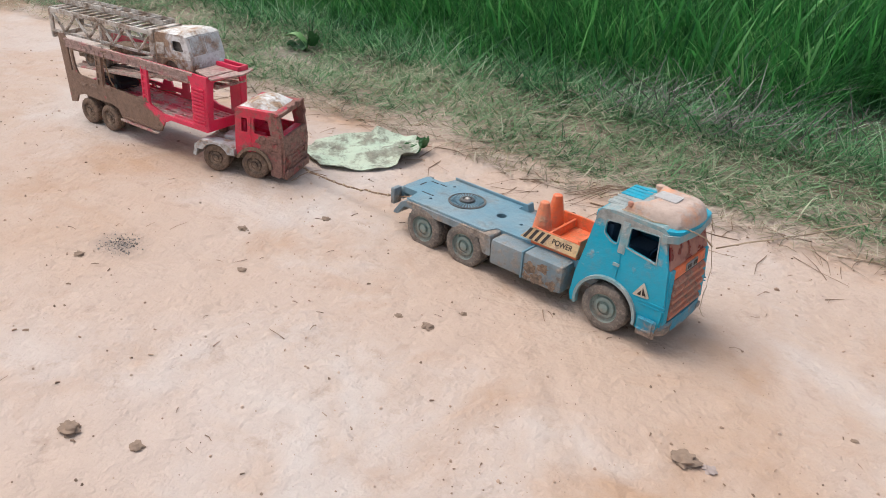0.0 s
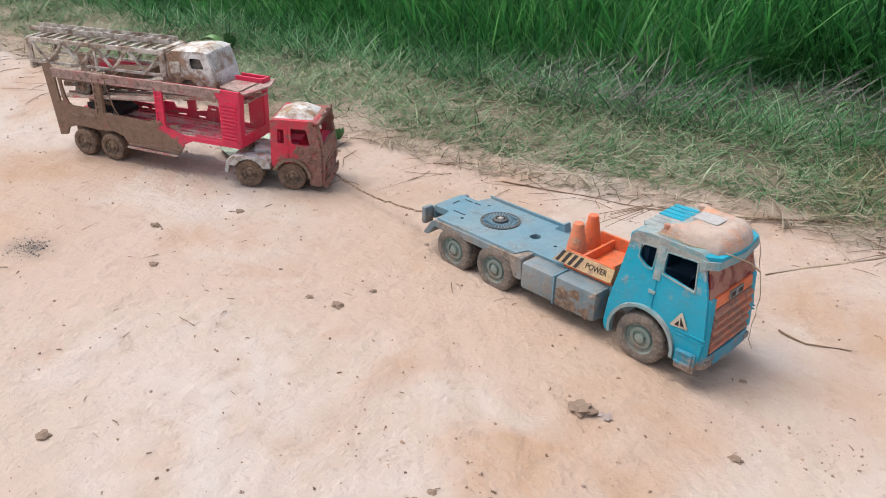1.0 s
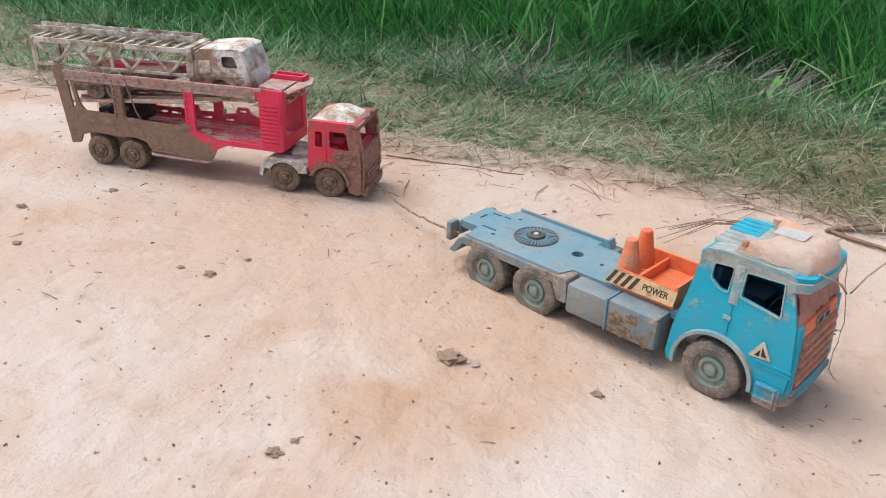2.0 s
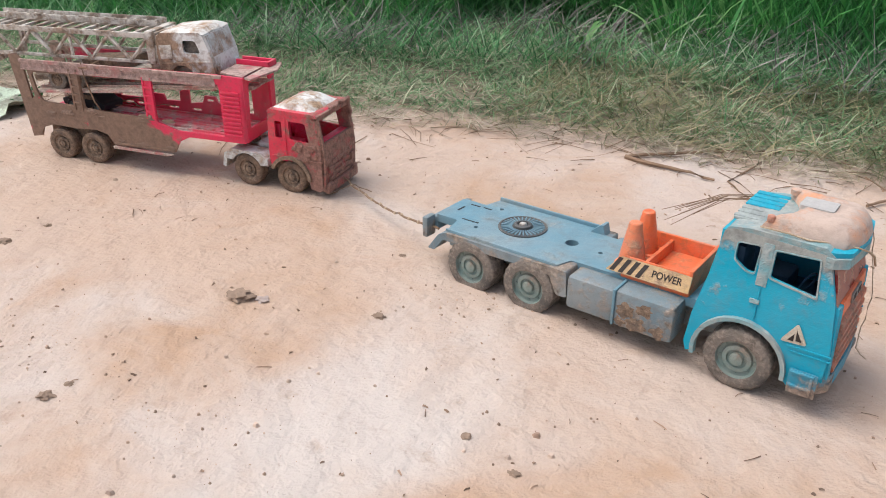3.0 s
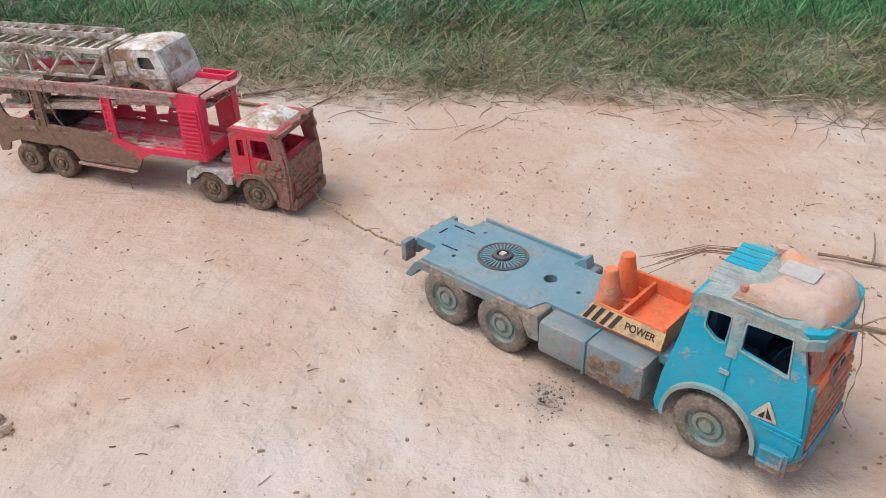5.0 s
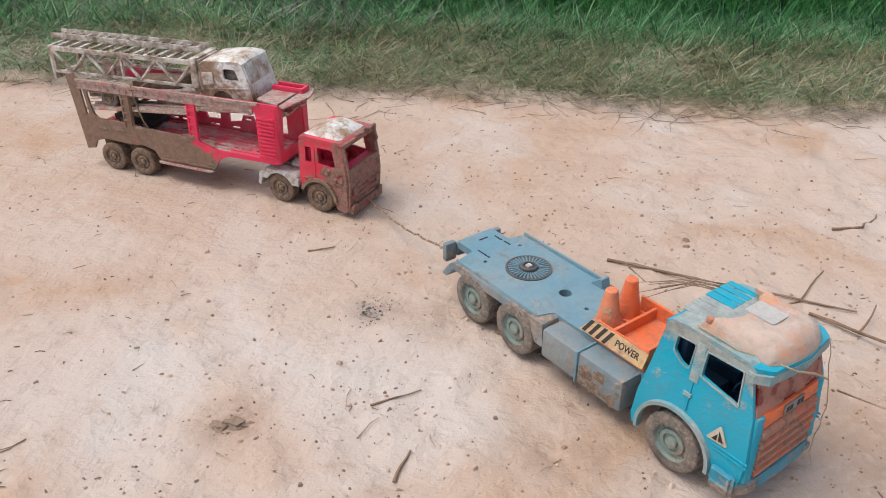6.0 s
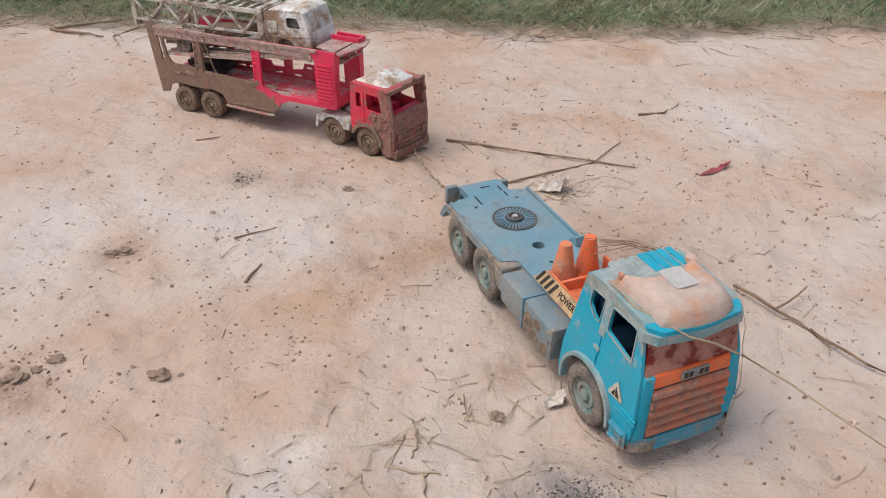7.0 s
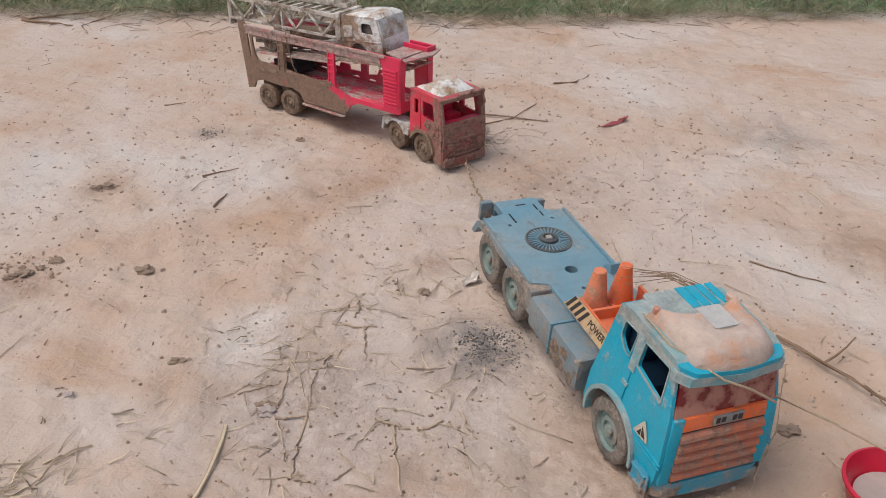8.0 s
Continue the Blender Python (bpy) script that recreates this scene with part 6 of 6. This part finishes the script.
def build_red_object():
    # the crimson object is unidentified; a bowl's shape stands in for it
    bowl = empty("red_round_thing", "crimson plastic object of unknown kind, bowl-shaped, with a dusty grey inside", "bowl")
    bowl.matrix_basis = pose(2.012, -1.046, height(2.012, -1.046) + 0.001)
    part("shell", lathe(bmesh.new(), [(0, 0), (0.026, 0.0), (0.040, 0.010), (0.047, 0.030), (0.049, 0.032), (0.049, 0.0345), (0.046, 0.0355), (0.036, 0.014), (0.0, 0.010)], 44, pose(0, 0, 0, 90, 0, 0)), RED_ROUND, bowl)
    part("dust_lining", lathe(bmesh.new(), [(0, 0.0155), (0.028, 0.0155), (0.0355, 0.0160), (0.034, 0.0125), (0.0, 0.0105)], 32, pose(0, 0, 0, 90, 0, 0)), GREY_INSIDE, bowl, "dusty grey lining")
    return bowl


build_red_object()


# ---- paths: seconds, then place and turn ----
BLUE = [
    (0, 0.0001, 0.0000, -0.0004, 0.02, -1.21, 0.01),
    (0.5, 0.0854, -0.0083, -0.0020, 0.67, -1.55, -4.88),
    (1, 0.1991, -0.0231, -0.0013, 0.63, -1.56, -9.43),
    (1.2, 0.2383, -0.0316, -0.0017, 0.16, -1.13, -11.10),
    (2.3, 0.5299, -0.0623, -0.0016, 0.54, -1.60, -13.57),
    (2.5, 0.5813, -0.0699, 0.0024, -0.09, -1.60, -13.91),
    (3, 0.7181, -0.0915, 0.0005, -0.36, -1.60, -14.25),
    (3.5, 0.8728, -0.1325, 0.0020, -0.56, -0.69, -18.74),
    (4, 1.0373, -0.1804, -0.0007, -0.73, -0.37, -21.57),
    (4.2, 1.1002, -0.1999, 0.0002, 0.04, 0.08, -22.68),
    (5.3, 1.3623, -0.3060, 0.0011, 0.14, -0.72, -33.90),
    (5.5, 1.4002, -0.3350, 0.0012, 0.33, -0.69, -36.68),
    (6, 1.5090, -0.4401, 0.0022, 1.00, -0.19, -44.99),
    (6.5, 1.6013, -0.5779, 0.0004, 1.00, 0.57, -55.54),
    (7, 1.6553, -0.7060, 0.0001, 0.45, 0.86, -62.10),
    (7.5, 1.7075, -0.8417, -0.0001, 0.62, 2.17, -66.64),
    (8, 1.7574, -0.9888, -0.0006, -1.00, 2.40, -69.60),
]
RED = [
    (0, -0.6669, -0.0612, 7.59, 17),
    (0.5, -0.5863, -0.0159, 11.87, 16),
    (1, -0.4694, 0.0442, 16.81, 14),
    (1.2, -0.4175, 0.0626, 17.53, 12),
    (2.3, -0.1059, 0.1369, 13.91, -4),
    (2.5, -0.0587, 0.1409, 10.76, -7),
    (3, 0.0926, 0.1294, 6.22, -5),
    (3.5, 0.2618, 0.1149, 0.89, -4),
    (4, 0.4303, 0.1039, -1.89, -2),
    (4.2, 0.4966, 0.0949, -2.22, -2),
    (5.3, 0.8112, 0.0873, -8.84, -2),
    (5.5, 0.8705, 0.0750, -9.13, -3),
    (6, 1.0313, 0.0354, -12.16, -6),
    (6.5, 1.2163, -0.0395, -16.12, -8),
    (7, 1.3526, -0.1096, -20.92, -10.5),
    (7.5, 1.4763, -0.2088, -27.67, -14),
    (8, 1.5687, -0.3091, -34.59, -15),
]
BRANCH = [
    (0, -0.056, 0.554, 57.7),
    (1, 0.171, 0.462, 36.8),
    (2.5, 0.676, 0.458, 56.5),
    (4.2, 1.238, 0.221, 5.7),
    (5.5, 1.595, 0.000, -20.6),
    (6.5, 1.807, -0.296, -44.7),
    (7, 1.863, -0.450, -50.8),
    (7.5, 1.926, -0.596, -46.6),
    (8, 1.990, -0.789, -52.4),
]
LINE = [
    (0, 0.085, 0.106, 0.117, 0.213, 0.384, 0.120),
    (0.5, 0.179, 0.090, 0.117, 0.311, 0.275, 0.120),
    (1, 0.300, 0.067, 0.117, 0.399, 0.212, 0.120),
    (2.5, 0.689, 0.012, 0.117, 0.701, 0.095, 0.120),
    (4.2, 1.219, -0.135, 0.117, 1.227, -0.102, 0.110),
    (5.5, 1.531, -0.301, 0.117, 1.593, -0.277, 0.100),
    (6.5, 1.736, -0.588, 0.117, 1.816, -0.638, 0.100),
    (7, 1.788, -0.732, 0.117, 1.889, -0.816, 0.100),
    (7.5, 1.838, -0.878, 0.117, 1.942, -0.923, 0.100),
    (8, 1.886, -1.032, 0.117, 1.964, -1.070, 0.100),
]

# ---- what moves ----
KING = Vector((-0.06, 0.05, 0))


def blue_pose(r):
    return pose(r[1], r[2], r[3], r[4], r[5], r[6])


def red_pose(r):
    return pose(r[1], r[2], 0, 0, 0, r[3])


def tractor_pose(r):
    return red_pose(r) @ Matrix.Translation(KING) @ pose(0, 0, 0, 0, 0, r[4]) @ Matrix.Translation(-KING)


def travelled(rows, t):
    """Metres rolled by time t along the path given by rows."""
    ts = [r[0] for r in rows]
    d = [0.0]
    for a, b in zip(rows, rows[1:]):
        d.append(d[-1] + math.hypot(b[1] - a[1], b[2] - a[2]))
    return float(np.interp(t, ts, d))


def roll(wheels, rows):
    for w, x, y, r in wheels:
        step = 2 / FPS
        n = int(round(8.0 / step))
        walk(w, [(k * step, pose(x, y, r, 0, math.degrees(travelled(rows, k * step) / r) % 360, 0)) for k in range(n + 1)])


def aim(a, b):
    """The pose at a whose +x points to b."""
    d = (Vector(b) - Vector(a)).normalized()
    return Matrix.Translation(a) @ d.to_track_quat("X", "Z").to_matrix().to_4x4()


def motions():
    walk(blue, [(r[0], blue_pose(r)) for r in BLUE])
    walk(trailer, [(r[0], red_pose(r)) for r in RED])
    walk(tractor, [(r[0], tractor_pose(r)) for r in RED])
    seat = pose(-0.178, 0.060, 0.1290, 0, -6.0, 3.0)
    walk(ladder_truck, [(r[0], red_pose(r) @ seat) for r in RED])
    on_deck = pose(-0.365, 0.046, 0.0716, 0, 0, 172)
    walk(wreck, [(r[0], red_pose(r) @ on_deck) for r in RED])
    walk(tow_rope, [(r[0], aim(tractor_pose(r) @ Vector((0.058, 0.046, 0.018)), blue_pose(b) @ Vector((-0.392, 0.031, 0.055)))) for r, b in zip(RED, BLUE)])
    walk(pull_line, [(r[0], aim(r[1:4], r[4:7])) for r in LINE])
    walk(branch, [(r[0], pose(r[1], r[2], 0.006, 0, 0, r[3])) for r in BRANCH])
    roll(BLUE_WHEELS, BLUE)
    roll(RED_WHEELS, RED)
    roll(TRAILER_WHEELS, RED)


motions()
